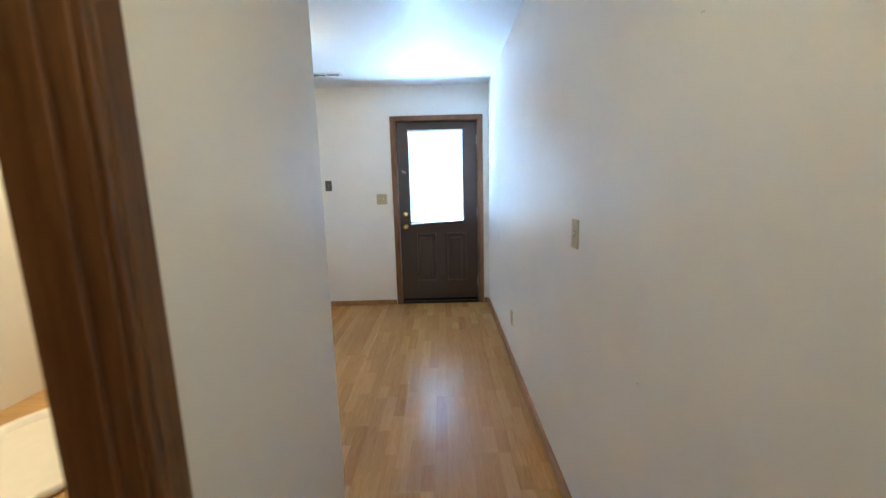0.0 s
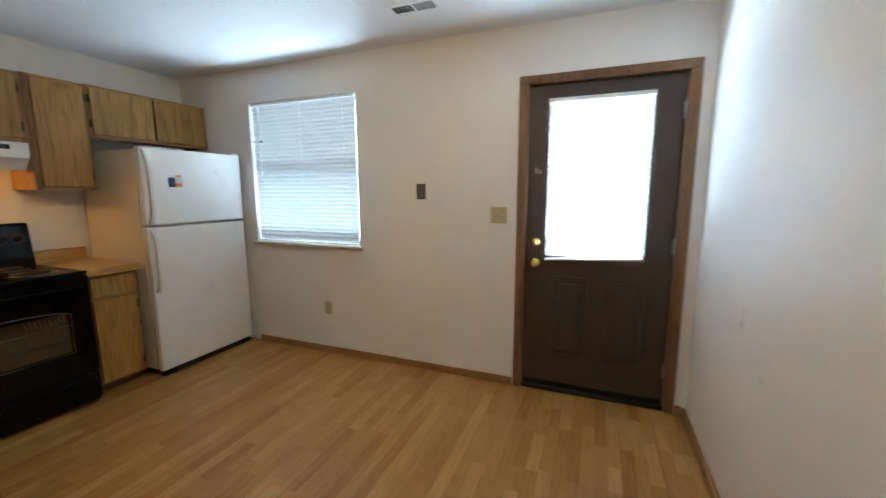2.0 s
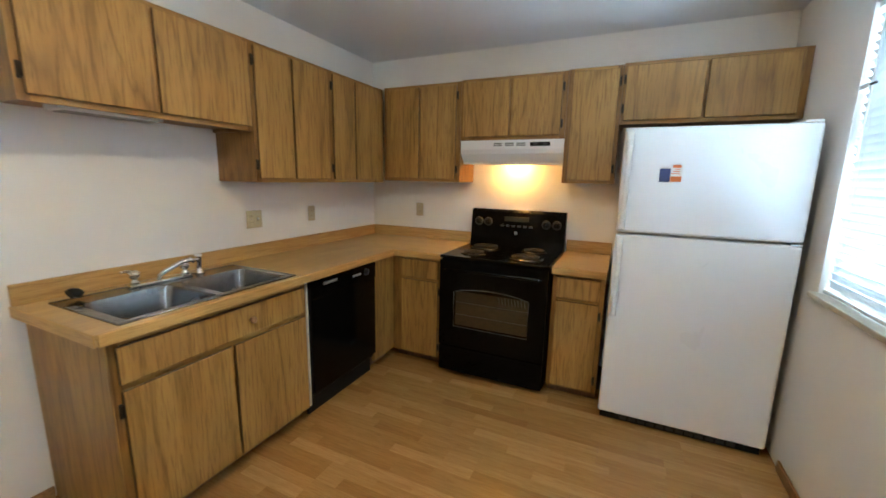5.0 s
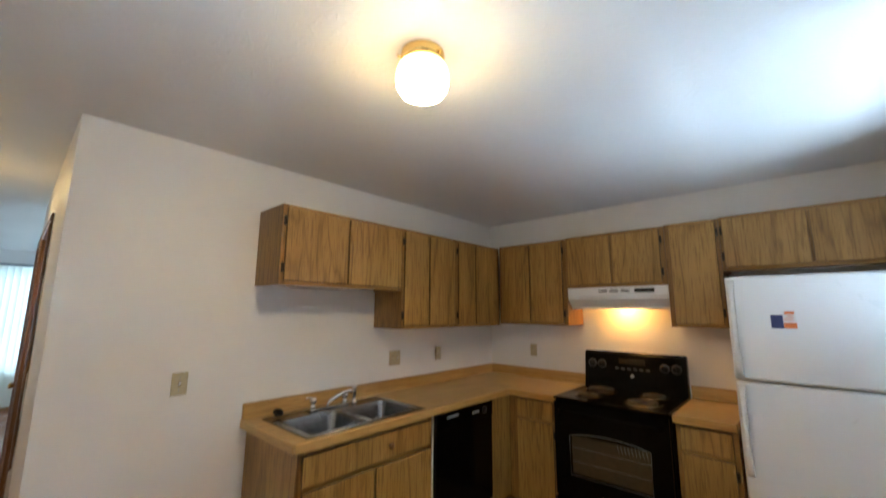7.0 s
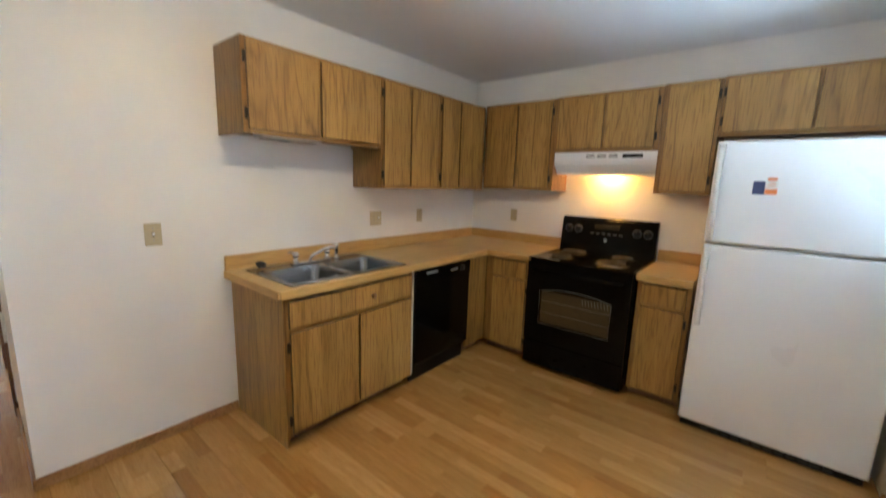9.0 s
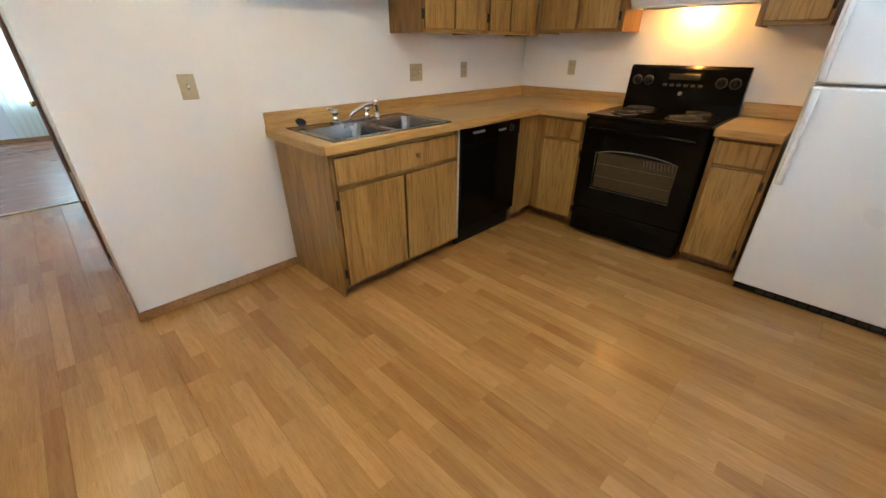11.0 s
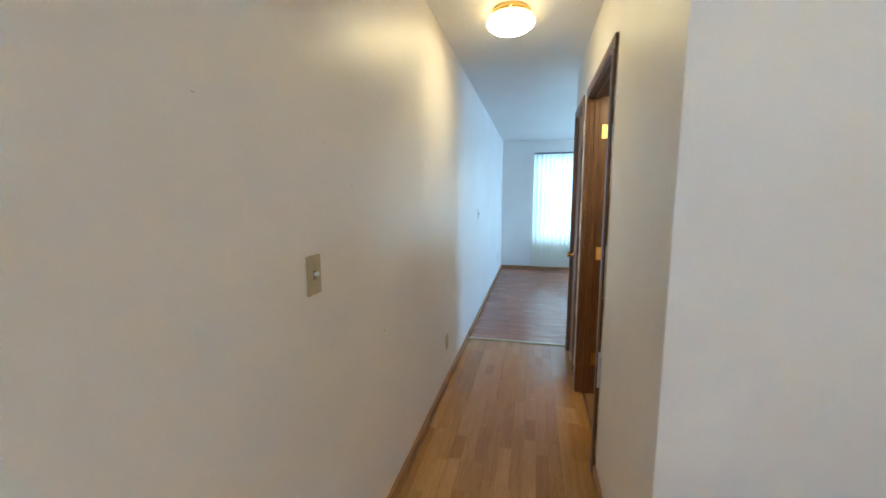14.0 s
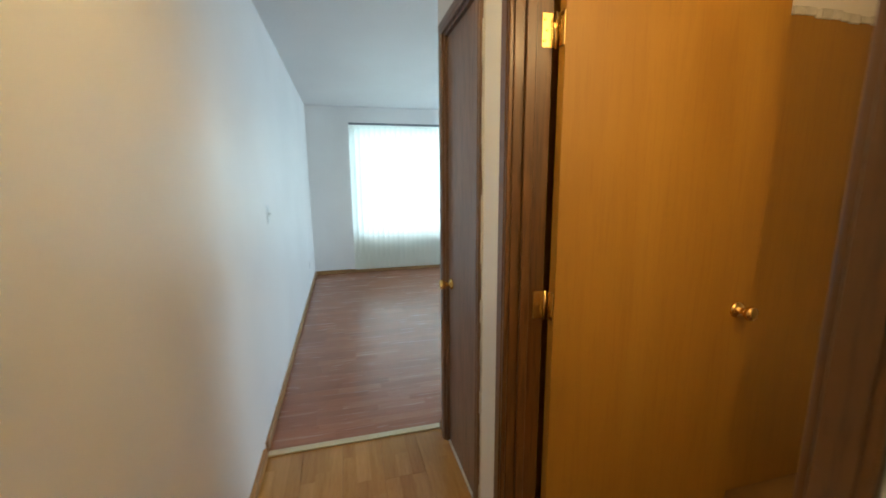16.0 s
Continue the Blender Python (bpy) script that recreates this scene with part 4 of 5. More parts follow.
def stove():
    # local: x is world -y, y towards the room; origin on the floor below the cooktop's front edge
    yc = 2.855
    s = thing("electric_stove", facing_east(-3.030, yc), "black freestanding electric coil stove with backguard", "stove")
    w, dep = 0.381, 0.668
    part("body", boxes((-w, w, -dep, -0.03, 0.02, 0.858), bev=0.003), BLACK_ENAMEL, s)
    for x in (-w + 0.05, w - 0.05):
        for y in (-dep + 0.06, -0.09):
            part("foot", lathe(bmesh.new(), [(0.018, FLOOR), (0.018, 0.008), (0.01, 0.021)], pose(x, y, 0), 10), BLACK_PLASTIC, s)
    top = part("cooktop", boxes((-w, w, -dep, 0.012, 0.858, 0.876), bev=0.006, seg=3), BLACK_ENAMEL, s)
    for x, y, r in ((-0.19, -0.17, 0.098), (0.19, -0.17, 0.076), (-0.19, -0.45, 0.076), (0.19, -0.45, 0.098)):
        p = part("drip_pan", lathe(bmesh.new(), [(r + 0.02, 0.0), (r + 0.022, 0.004), (r + 0.012, 0.006), (r * 0.9, 0.002), (r * 0.4, 0.001), (0.01, 0.001)], pose(x, y, 0.876), 30), DARK_CHROME, s, "dark chrome drip pan")
        part("coil", spiral(bmesh.new(), x, y, 0.887, 0.018, r, 4.2, 0.0048), COIL, s, "dark spiral burner coil")
    # backguard with a sloped face
    bm = bmesh.new()
    prof = [(-dep, 0.872), (-dep + 0.085, 0.872), (-dep + 0.070, 0.93), (-dep + 0.050, 1.150), (-dep + 0.035, 1.166), (-dep, 1.166)]
    ends = [[bm.verts.new((x, y, z)) for y, z in prof] for x in (-w, w)]
    for k in range(len(prof)):
        bm.faces.new((ends[0][k], ends[0][(k + 1) % 6], ends[1][(k + 1) % 6], ends[1][k]))
    bm.faces.new(ends[0])
    bm.faces.new(list(reversed(ends[1])))
    bmesh.ops.bevel(bm, geom=bm.edges[:], offset=0.004, segments=2, affect="EDGES")
    g = part("backguard", bm, BLACK_ENAMEL, s)
    for x in (-0.315, -0.235, 0.235, 0.315):
        bm = lathe(bmesh.new(), [(0.029, 0), (0.028, 0.006), (0.022, 0.010), (0.021, 0.024), (0.014, 0.027)], pose(x, -dep + 0.0605, 1.065, -85), 20)
        box(bm, x - 0.004, x + 0.004, -dep + 0.08, -dep + 0.092, 1.047, 1.087, 0.002)
        part("burner_knob", bm, BLACK_PLASTIC, g, "black control knob")
        part("knob_scale", lathe(bmesh.new(), [(0.036, 0), (0.036, 0.0015), (0.030, 0.0016)], pose(x, -dep + 0.0598, 1.065, -85), 24), SCALE_PRINT, g, "grey printed scale round a knob")
    part("display", boxes((-0.10, 0.10, -dep + 0.052, -dep + 0.062, 1.075, 1.115), bev=0.001), OVEN_GLASS, g, "dark clock display")
    for k in range(6):
        x = -0.115 + k * 0.046
        part("touch_pad", boxes((x - 0.014, x + 0.014, -dep + 0.058, -dep + 0.0665, 1.03, 1.046), bev=0.001), SCALE_PRINT, g)
    part("badge", lathe(bmesh.new(), [(0.014, 0), (0.014, 0.003), (0.009, 0.004)], pose(0, -dep + 0.066, 0.985, -85), 18), STEEL, g, "round silver badge")
    bm = boxes(*[(a, b, -0.028, 0.012, c, e) for a, b, c, e in holed(-w + 0.004, w - 0.004, 0.215, 0.842, [(-0.26, 0.26, 0.372, 0.63)])], bev=0, weld=True)
    d = part("oven_door", bm, BLACK_ENAMEL, s)
    part("oven_liner", boxes((-0.26, 0.26, -0.0295, -0.026, 0.37, 0.632), bev=0), OVEN_LINER, d, "brown-grey speckled oven interior")
    for z in (0.455, 0.545):
        part("rack_wire", tube(bmesh.new(), [(-0.258, -0.014, z), (0.258, -0.014, z)], 0.0018, 6), STEEL, d)
    for k in range(9):
        part("rack_wire", tube(bmesh.new(), [(-0.24 + k * 0.022, -0.012, 0.575), (-0.232 + k * 0.022, -0.012, 0.618)], 0.0022, 6), STEEL, d)
    # window with rounded top edge
    bm, n = bmesh.new(), 10
    edge = [(-0.262, 0.368), (0.262, 0.368), (0.264, 0.622)] + [(0.264 - 0.528 * k / n, 0.622 + 0.034 * math.sin(math.pi * k / n) ** 0.7) for k in range(1, n)] + [(-0.264, 0.622)]
    f1 = [bm.verts.new((x, 0.0125, z)) for x, z in edge]
    f2 = [bm.verts.new((x, 0.0155, z)) for x, z in edge]
    bm.faces.new(f2)
    for k in range(len(edge)):
        bm.faces.new((f1[k], f1[(k + 1) % len(edge)], f2[(k + 1) % len(edge)], f2[k]))
    part("oven_window", bm, DOOR_GLASS, d, "brownish tinted oven window").visible_shadow = False
    part("window_trim", tube(bmesh.new(), [(x, 0.0150, z) for x, z in edge], 0.0026, 6, True), GREY_PLASTIC, d, "thin grey window surround")
    bm = tube(bmesh.new(), [(-0.33, 0.012, 0.775), (-0.32, 0.045, 0.785), (-0.29, 0.052, 0.787), (0.29, 0.052, 0.787), (0.32, 0.045, 0.785), (0.33, 0.012, 0.775)], 0.012, 10)
    part("handle", bm, BLACK_ENAMEL, d, "black bar handle")
    dr = part("storage_drawer", boxes((-w + 0.004, w - 0.004, -0.028, 0.010, 0.018, 0.205), bev=0.006, seg=2), BLACK_ENAMEL, s)
    part("drawer_lip", boxes((-0.28, 0.28, 0.008, 0.020, 0.165, 0.185), bev=0.004, seg=2), BLACK_ENAMEL, dr)


stove()


def range_hood():
    h = thing("range_hood", facing_east(W_X, 2.830, 1.522), "white under-cabinet range hood with its lamp lit", "range hood")
    w, top = 0.379, 0.212
    bm = bmesh.new()
    prof = [(0.0, 0.0), (0.215, 0.0), (0.232, 0.008), (0.292, 0.070), (0.302, 0.100), (0.302, 0.166), (0.0, 0.166)]
    ends = [[bm.verts.new((x, y, z)) for y, z in prof] for x in (-w, w)]
    for k in range(1, len(prof)):
        bm.faces.new((ends[0][k], ends[0][(k + 1) % 7], ends[1][(k + 1) % 7], ends[1][k]))
    bm.faces.new(ends[0])
    bm.faces.new(list(reversed(ends[1])))
    part("shell", bm, WHITE_ENAMEL, h)
    part("bottom_lip", boxes((-w, w, 0.205, 0.236, -0.006, 0.010), bev=0.004, seg=2), WHITE_ENAMEL, h)
    part("underside", boxes((-w + 0.012, w - 0.012, 0.012, 0.205, 0.030, 0.040), bev=0.001), WHITE_ENAMEL, h)
    part("grease_filter", boxes((-0.33, -0.13, 0.03, 0.19, 0.018, 0.030), bev=0.002), STEEL, h)
    part("lamp_lens", boxes((-0.16, 0.10, 0.11, 0.19, 0.004, 0.030), bev=0.003), HOOD_LENS, h, "glowing amber lamp lens")
    for g in range(3):
        for k in range(2):
            x = 0.088 - g * 0.086
            part("vent_slot", boxes((x - 0.033, x + 0.033, 0.3005, 0.3032, 0.124 + k * 0.014, 0.131 + k * 0.014), bev=0), SLOT, h)
    part("switch_plate", boxes((-0.288, -0.150, 0.3005, 0.3045, 0.120, 0.148), bev=0.001), BLACK_PLASTIC, h, "black switch strip")
    for x in (-0.255, -0.185):
        part("rocker", boxes((x - 0.014, x + 0.014, 0.304, 0.308, 0.126, 0.142), bev=0.001), SCALE_PRINT, h)


range_hood()


def refrigerator():
    yc = 4.003
    f = thing("refrigerator", facing_east(-2.965, yc), "white top-freezer refrigerator beside the window wall", "refrigerator")
    w = 0.412
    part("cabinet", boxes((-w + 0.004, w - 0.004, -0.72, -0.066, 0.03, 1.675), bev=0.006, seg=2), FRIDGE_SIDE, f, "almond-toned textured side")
    for zb, zt, nm in ((0.026, 1.118, "fridge_door"), (1.132, 1.692, "freezer_door")):
        d = part(nm, boxes((-w, w, -0.055, 0.0, zb, zt), bev=0.012, seg=3), WHITE_ENAMEL, f)
        part("gasket", boxes((-w + 0.012, w - 0.012, -0.066, -0.054, zb + 0.008, zt - 0.008), bev=0.002), GREY_PLASTIC, d)
        hz = (0.64, 1.105) if nm == "fridge_door" else (1.146, 1.675)
        x = w - 0.028
        bm, n, rows = bmesh.new(), 14, []
        for k in range(n + 1):
            u = k / n
            out = 0.010 + 0.036 * min(1.0, 5.5 * min(u, 1 - u)) ** 0.7
            z = hz[0] + u * (hz[1] - hz[0])
            hw = 0.017 - 0.004 * math.sin(math.pi * u)
            rows.append([bm.verts.new((x + dx, out + dy, z)) for dx, dy in ((-hw, -0.011), (hw, -0.011), (hw, 0.003), (hw * 0.6, 0.008), (-hw * 0.6, 0.008), (-hw, 0.003))])
        for p, q in zip(rows, rows[1:]):
            for k in range(6):
                bm.faces.new((p[k], p[(k + 1) % 6], q[(k + 1) % 6], q[k])).smooth = True
        bm.faces.new(rows[0])
        bm.faces.new(rows[-1])
        part("handle", bm, WHITE_PLASTIC, d, "white plastic pull handle")
    part("kick_grille", boxes((-w + 0.012, w - 0.012, -0.05, -0.022, -0.020, 0.025), bev=0.002), BLACK_PLASTIC, f)
    for k in range(12):
        x = -0.27 + k * 0.049
        part("grille_slot", boxes((x - 0.02, x + 0.02, -0.0225, -0.0205, -0.010, 0.014), bev=0), SLOT, f)
    for x in (-w + 0.06, w - 0.06):
        part("roller_foot", boxes((x - 0.025, x + 0.025, -0.10, -0.055, FLOOR, 0.03), bev=0.004), GREY_PLASTIC, f)
    part("hinge_cover", boxes((-w + 0.004, -w + 0.075, -0.10, -0.006, 1.6925, 1.706), bev=0.004), WHITE_PLASTIC, f)
    part("hinge_plate", boxes((-w + 0.002, -w + 0.05, -0.06, 0.002, 1.1205, 1.1295), bev=0.001), STEEL, f)
    c = thing("fridge_magnet", facing_east(-2.9645, 3.805, 1.41), "navy blue square card stuck on the freezer door", "magnet", "fridge cards")
    part("card", boxes((-0.020, 0.030, 0.0, 0.002, 0.0, 0.070), bev=0.0005), NAVY, c)
    c = thing("fridge_magnet", facing_east(-2.9645, 3.855, 1.41), "white and orange card stuck on the freezer door", "magnet", "fridge cards")
    part("card", boxes((-0.022, 0.029, 0.0, 0.002, 0.0, 0.090), bev=0.0005), WHITE_PLASTIC, c)
    part("orange_band", boxes((-0.022, 0.029, 0.002, 0.0026, 0.002, 0.03), bev=0), ORANGE, c)
    part("orange_band", boxes((-0.016, 0.022, 0.002, 0.0026, 0.074, 0.089), bev=0), ORANGE, c)
    for k in range(3):
        part("print_bar", boxes((-0.012, 0.028 - 0.008 * k, 0.002, 0.0025, 0.042 + k * 0.011, 0.046 + k * 0.011), bev=0), ORANGE, c)


refrigerator()


# ---- plates, lamps and vents ----
def plate(m, kind, label, gangs=1, material=IVORY, h=0.114, w=0.07):
    """A wall plate facing local +y with toggles or receptacles."""
    names = {"switch": ("light_switch", "switch"), "outlet": ("wall_outlet", "outlet"), "blank": ("blank_plate", "wall plate"), "jack": ("wall_jack", "wall plate")}
    nm, cat = names[kind]
    p = thing(nm, m, label, cat, "wall plates")
    w = w + (gangs - 1) * 0.046
    part("cover", boxes((-w / 2, w / 2, 0, 0.006, -h / 2, h / 2), bev=0.003, seg=2), material, p)
    for g in range(gangs):
        x = (g - (gangs - 1) / 2) * 0.046
        k = kind if not (kind == "outlet" and gangs > 1 and g == 0) else "switch"
        if k == "switch":
            part("toggle_slot", boxes((x - 0.006, x + 0.006, 0.0055, 0.0072, -0.013, 0.013), bev=0), IVORY_DARK, p)
            bm = boxes((-0.004, 0.004, 0, 0.014, -0.0055, 0.0055), bev=0.0015)
            part("toggle", bm, WHITE_PLASTIC if material is not BROWN_PLATE else BROWN_PLATE, p).matrix_local = pose(x, 0.006, 0.001, 22)
        elif k == "outlet":
            for z in (-0.0195, 0.0195):
                r = part("receptacle", boxes((x - 0.0165, x + 0.0165, 0.0055, 0.0085, z - 0.014, z + 0.014), bev=0.004, seg=2), material, p)
                for s in (-0.006, 0.006):
                    part("blade_slot", boxes((x + s - 0.001, x + s + 0.001, 0.0082, 0.0089, z - 0.001, z + 0.007), bev=0), SLOT, r)
        elif k == "jack":
            part("jack_hole", boxes((x - 0.008, x + 0.008, 0.0055, 0.0075, -0.008, 0.008), bev=0.001), IVORY_DARK, p)
        for z in ((-0.03, 0.03) if k == "switch" else (0.0,) if k == "outlet" else (-0.042, 0.042)):
            part("screw", lathe(bmesh.new(), [(0.0032, 0), (0.0032, 0.001), (0.002, 0.0016)], pose(x, 0.006, z, -90), 8), STEEL, p)
    return p


WEST_FACING = lambda y, z: pose(E_X, y, z, 0, 0, 90)
plate(facing_south(-2.102, N_Y, 0.378), "outlet", "ivory duplex outlet on the window wall")
plate(facing_south(-0.617, N_Y, 1.206), "switch", "ivory double light switch beside the entry door", 2)
plate(facing_south(-1.209, N_Y, 1.37), "switch", "dark brown wall plate with a centre button", 1, BROWN_PLATE, 0.115, 0.074)
plate(facing_east(W_X, 1.941, 1.125), "outlet", "ivory outlet above the corner worktop")
plate(pose(-2.356, S_Y, 1.118), "outlet", "ivory double plate with switch and outlet", 2)
plate(pose(-2.87, S_Y, 1.12), "outlet", "ivory outlet above the worktop")
plate(pose(-0.876, S_Y, 1.108), "switch", "ivory switch plate on the white kitchen wall", 1, IVORY, 0.116, 0.074)
plate(WEST_FACING(1.541, 1.143), "switch", "ivory light switch on the hallway wall")


def spackle_patch(y, z, h, w, turn):
    """An uneven smear of white filler, a millimetre proud of the wall."""
    bm, n = bmesh.new(), 22
    rng = random.Random(int(y * 100))
    rim = []
    for k in range(n):
        a = 2 * math.pi * k / n
        q = rng.uniform(0.8, 1.15)
        rim.append(bm.verts.new((0.0, w * q * math.cos(a) + 0.35 * w * math.sin(a) ** 2, h * q * math.sin(a))))
    top = [bm.verts.new((-0.0012, v.co.y * 0.8, v.co.z * 0.85)) for v in rim]
    bm.faces.new(top)
    for k in range(n):
        bm.faces.new((rim[k], rim[(k + 1) % n], top[(k + 1) % n], top[k]))
    solid("wall_patch", bm, CAULK, "smear of white filler on the hallway wall", "wall patch", "structure", "", pose(E_X, y, z, turn))


spackle_patch(3.66, 0.85, 0.055, 0.016, 8)
spackle_patch(3.42, 0.70, 0.010, 0.012, 0)
plate(WEST_FACING(2.942, 0.314), "outlet", "ivory outlet low on the hallway wall")
plate(WEST_FACING(-0.188, 0.298), "outlet", "ivory outlet low on the hallway wall")
plate(WEST_FACING(-1.80, 1.17), "switch", "white light switch in the living room", 1, WHITE_PLASTIC)
plate(WEST_FACING(-4.3, 0.32), "outlet", "white outlet low on the living room wall", 1, WHITE_PLASTIC)


def jar_light():
    # the glass is dimmer at the neck, above the bulb
    l = thing("ceiling_light", pose(-1.13, 2.965, TOP, 180), "round white glass ceiling light on a brass base, lit", "ceiling light", "ceiling lights")
    part("base", lathe(bmesh.new(), [(0.078, -0.001), (0.080, 0.012), (0.078, 0.040), (0.072, 0.046)], Matrix(), 32), BRASS, l, "brushed brass base")
    part("shade_neck", lathe(bmesh.new(), [(0.070, 0.045), (0.086, 0.056), (0.095, 0.076), (0.0975, 0.098), (0.0965, 0.108)], Matrix(), 36), LAMP_NECK, l, "dimmer neck of the glass shade")
    for a in (30, 150, 270):
        c, s = math.cos(radians(a)), math.sin(radians(a))
        part("thumb_screw", tube(bmesh.new(), [(0.078 * c, 0.078 * s, 0.03), (0.094 * c, 0.094 * s, 0.03)], 0.005, 8), BRASS, l)
    part("shade", lathe(bmesh.new(), [(0.0965, 0.1081), (0.0955, 0.118), (0.092, 0.135), (0.078, 0.158), (0.05, 0.170), (0.012, 0.173)], Matrix(), 36), LAMP_GLASS, l, "glowing frosted glass shade")


jar_light()


def hall_light():
    l = thing("ceiling_light", pose(0.145, 0.11, TOP, 180), "flush mushroom glass ceiling light with brass rim, lit", "ceiling light", "ceiling lights")
    part("base", lathe(bmesh.new(), [(0.105, -0.001), (0.110, 0.010), (0.112, 0.030), (0.104, 0.036)], Matrix(), 36), BRASS, l, "brass rim")
    part("shade_rim", lathe(bmesh.new(), [(0.102, 0.034), (0.128, 0.044), (0.138, 0.062), (0.137, 0.072)], Matrix(), 36), LAMP_NECK, l, "dimmer rim of the glass dome")
    part("shade", lathe(bmesh.new(), [(0.1365, 0.0721), (0.130, 0.085), (0.100, 0.106), (0.055, 0.117), (0.012, 0.120)], Matrix(), 36), HALL_GLASS, l, "glowing frosted glass dome")


hall_light()


def ceiling_vent():
    v = thing("ceiling_vent", pose(-1.02, 3.975, TOP, 180), "white metal ceiling register, half its louvres darker", "vent")
    part("backing", boxes((-0.13, 0.13, -0.045, 0.045, -0.001, 0.002), bev=0), SLOT, v)
    bm = boxes((-0.152, -0.128, -0.065, 0.065, 0, 0.008), (0.128, 0.152, -0.065, 0.065, 0, 0.008), (-0.128, 0.128, -0.065, -0.043, 0, 0.008), (-0.128, 0.128, 0.043, 0.065, 0, 0.008), (-0.006, 0.006, -0.043, 0.043, 0.001, 0.008), bev=0.002)
    part("frame", bm, WHITE_PLASTIC, v)
    # The louvres on one side are a darker grey.
    for side in (-1, 1):
        for k in range(9):
            x = side * (0.018 + k * 0.0125)
            part("louvre", boxes((-0.0065, 0.0065, -0.043, 0.043, -0.0005, 0.0005), bev=0), WHITE_PLASTIC if side < 0 else DULL_GREY, v).matrix_local = pose(x, 0, 0.004, 0, 42 * side, 0)


ceiling_vent()


def under_cabinet_light():
    u = thing("under_cabinet_light", pose(-1.52, 1.62, 1.635, 180), "thin white lamp strip under the sink cabinet, off", "lamp")
    part("housing", boxes((-0.20, 0.17, -0.06, 0.05, -0.0185, 0.004), bev=0.003), WHITE_PLASTIC, u)
    part("lens", boxes((-0.18, 0.15, -0.045, 0.035, 0.0042, 0.008), bev=0.002), DULL_GREY, u)


under_cabinet_light()

# nail holes and scuffs on the long wall
for y, z, r in ((0.86, 1.66, 0.002), (1.28, 1.40, 0.0025), (1.45, 1.52, 0.002), (1.02, 0.80, 0.003), (1.9, 1.55, 0.002), (2.2, 1.5, 0.002)):
    solid("nail_hole", lathe(bmesh.new(), [(r, -0.001), (r, 0.0006), (r * 0.5, 0.0008)], pose(E_X, y, z, 0, -90, 0), 8), WALL_MARK, "small nail hole in the painted wall", "nail hole", "structure", "nail holes")


def ragged_caulk(y0, z1, label):
    """A thin uneven bead beside a casing."""
    bm, z = bmesh.new(), 0.07
    while z < z1:
        n = min(z + random.uniform(0.05, 0.16), z1)
        w = random.uniform(0.002, 0.008)
        box(bm, H_X - 0.001, H_X + random.uniform(0.003, 0.008), y0, y0 + w, z, n, 0.001)
        z = n
    solid("trim", bm, CAULK, label, "trim", "structure")


ragged_caulk(BATH[1] + 0.0505, 2.07, "uneven white caulk beside the bathroom casing")
ragged_caulk(CLOSET[1] + 0.0445, 2.07, "uneven white caulk beside the closet casing")
solid("paint_chip", boxes((H_X - 0.001, H_X + 0.0155, BATH[1] + 0.0500, BATH[1] + 0.0508, 0.44, 0.62), bev=0), CAULK, "white chipped patch on the casing edge", "paint chip", "structure")


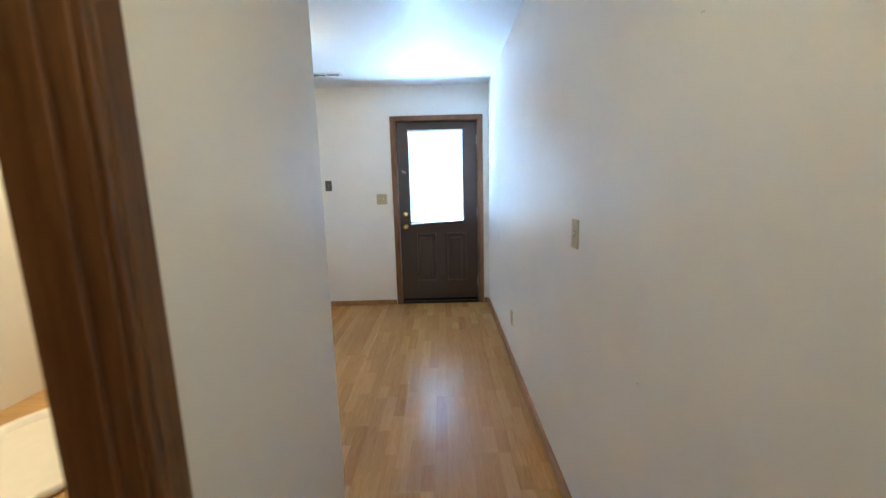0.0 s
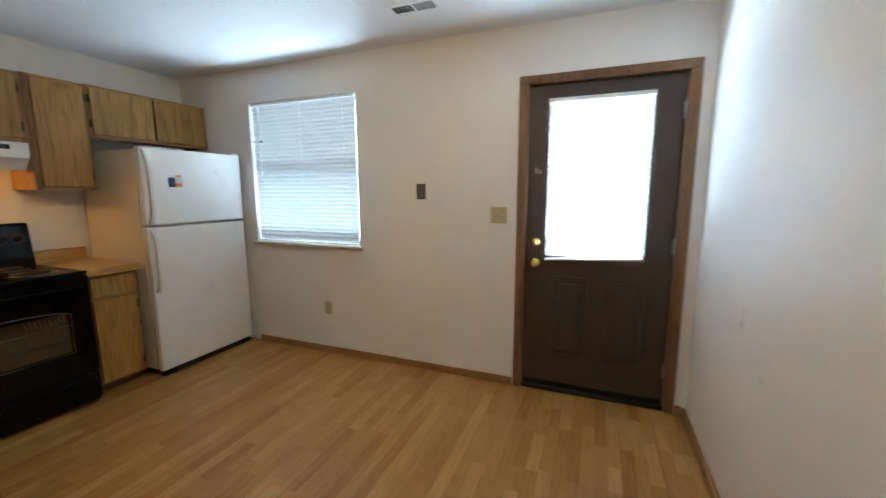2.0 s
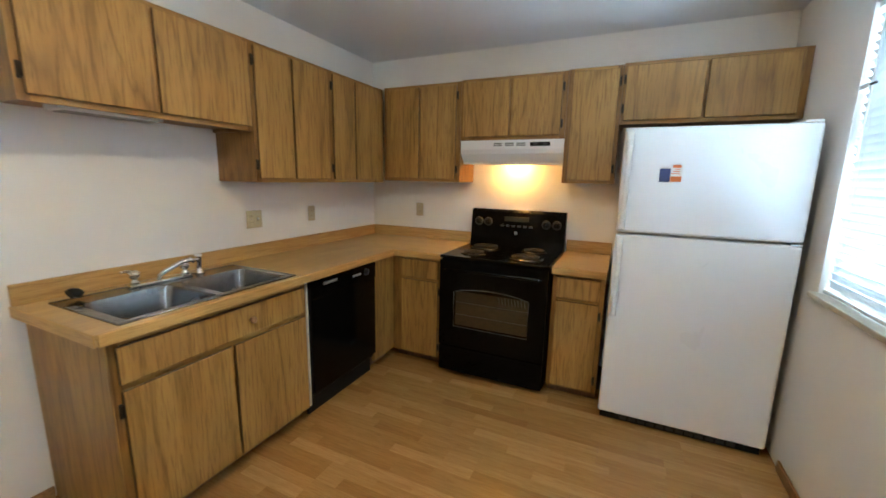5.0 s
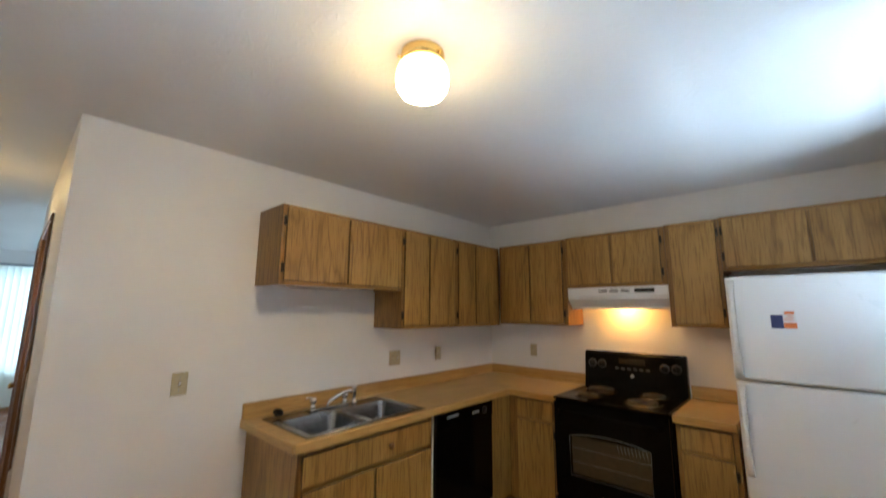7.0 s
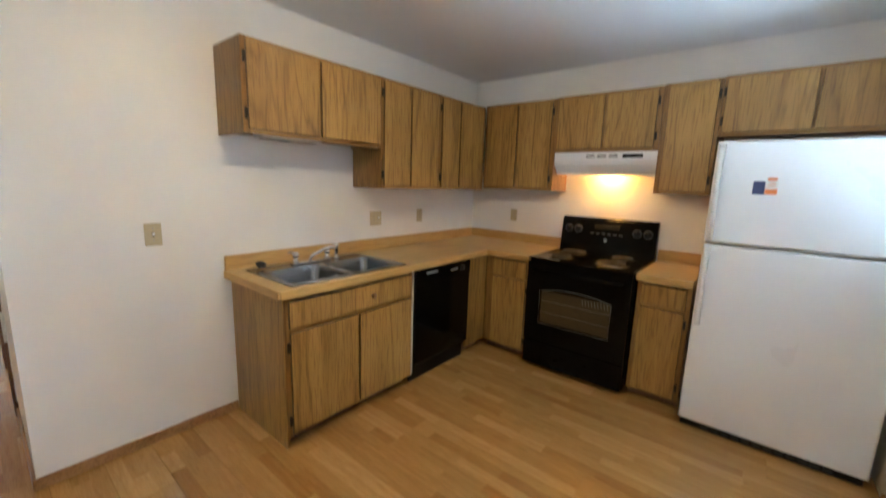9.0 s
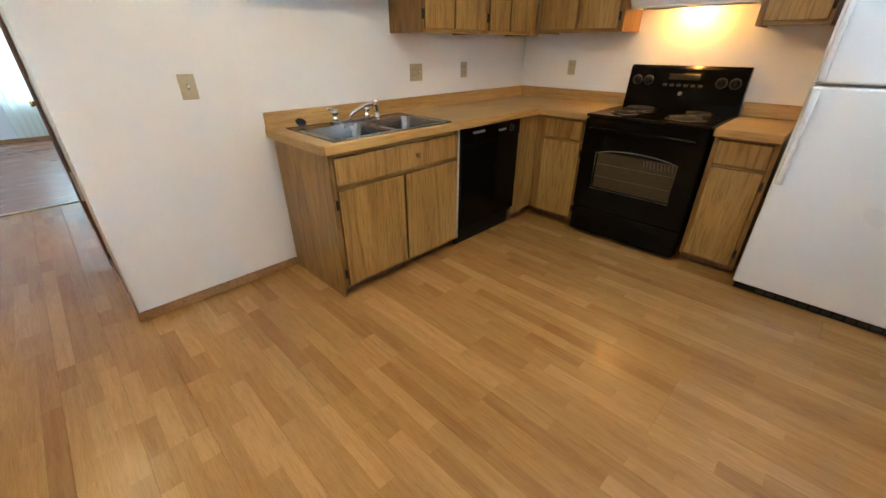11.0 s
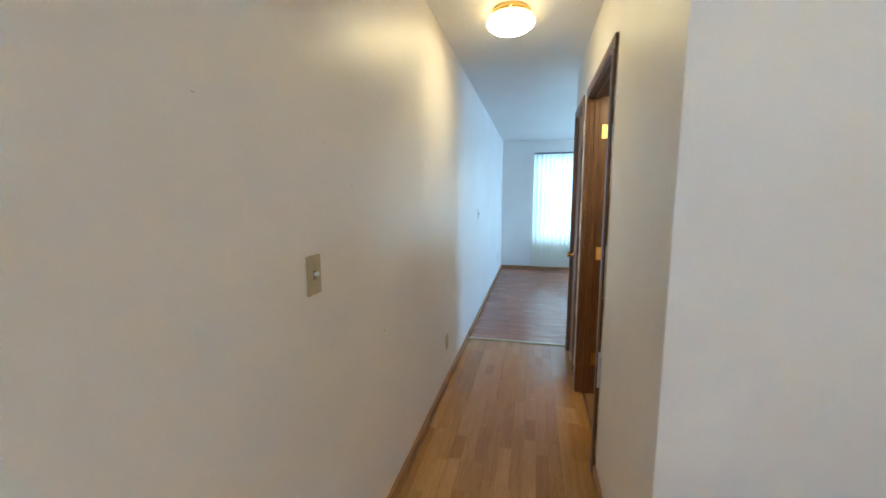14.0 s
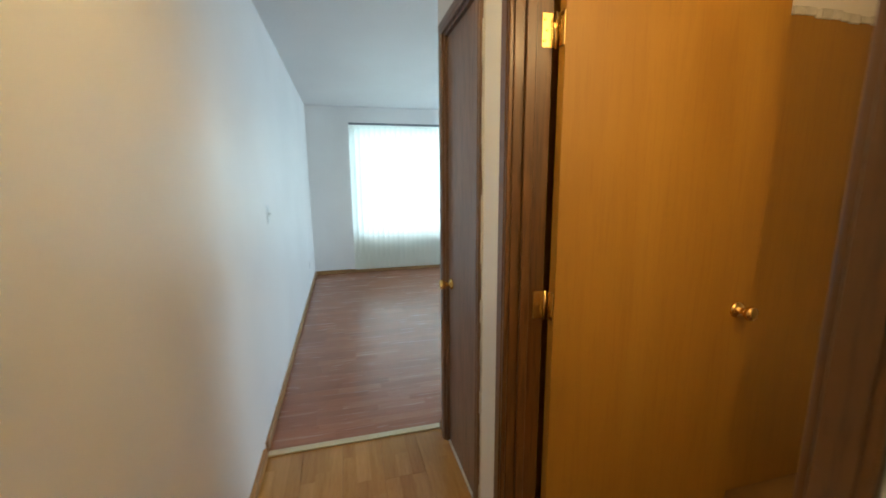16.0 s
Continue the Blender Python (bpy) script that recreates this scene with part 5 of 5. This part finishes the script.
# ---- laminate floors ----
def board_mesh(name, length, material, seed):
    """One board of three strips, each cut into blocks of uneven length; the joints stay open by half a millimetre."""
    rng = random.Random(seed)
    bm = bmesh.new()
    sw = 0.195 / 3
    for r in range(3):
        y = 0.0
        first = True
        while y < length - 1e-6:
            step = rng.uniform(0.28, 0.62) * (rng.uniform(0.3, 1) if first else 1)
            first = False
            y2 = length if length - (y + step) < 0.15 else y + step
            x0, x1 = r * sw + (0.0004 if r == 0 else 0), (r + 1) * sw - (0.0004 if r == 2 else 0)
            a, b = max(y, 0.0004), min(y2, length - 0.0004)
            t = [bm.verts.new(p) for p in ((x0, a, 0), (x1, a, 0), (x1, b, 0), (x0, b, 0))]
            u = [bm.verts.new((v.co.x, v.co.y, -0.008)) for v in t]
            bm.faces.new(t)
            for k, rim in enumerate((y < 1e-6, r == 2, y2 > length - 1e-6, r == 0)):
                if rim:
                    bm.faces.new((u[k], u[(k + 1) % 4], t[(k + 1) % 4], t[k]))
            for v in u:
                if not v.link_faces:
                    bm.verts.remove(v)
            y = y2
    return mesh_of(name, bm, material)


def lay_floor(name, label, x0, x1, y0, y1, material, turned=False, skip=None):
    f = thing(name, pose(0, 0, 0), label, "floor", kind="structure")
    meshes = {}
    L, W = 1.215, 0.1952
    cols = int(math.ceil((x1 - x0) / W))
    for c in range(cols):
        xa = x1 - (c + 1) * W
        y = y0 - random.choice((0.1, 0.4, 0.65, 0.9))
        while y < y1:
            a, b = max(y, y0), min(y + L, y1)
            if b - a > 0.03 and not (skip and skip(xa + W / 2, a, b)):
                key = (round(b - a, 1) if b - a < L - 0.01 else L, random.randrange(5))
                if key not in meshes:
                    meshes[key] = board_mesh("plank", L, material, hash(key) % 9973)
                ob = new("plank", meshes[key] if b - a > L - 0.01 else board_mesh("plank", b - a, material, random.randrange(9999)))
                ob.parent = f
                ob.matrix_local = pose(xa, a, FLOOR) if not turned else pose(b, xa, FLOOR, 0, 0, 90)
            y += L
    return f


lay_floor("floor", "worn oak-look strip laminate floor with a soft sheen", -3.16, E_X, END_Y, N_Y, FLOOR_LIGHT, skip=lambda x, a, b: x < H_X - 0.4 and b < 1.9 and x < -1.3 or (x < H_X - 0.1 and b < S_Y))
lay_floor("floor_living", "reddish-brown laminate living room floor", FAR_Y, END_Y, -2.9, E_X, FLOOR_RED, True)
solid("floor_bath", boxes((-2.0, H_X - T + 0.06, END_Y + T, S_Y - T, FLOOR - 0.009, FLOOR + 0.001), bev=0), plain("bath_vinyl", (0.30, 0.165, 0.055), 0.35, 0.0, 0.2, 9), "golden-brown sheet vinyl bathroom floor", "floor", "structure")
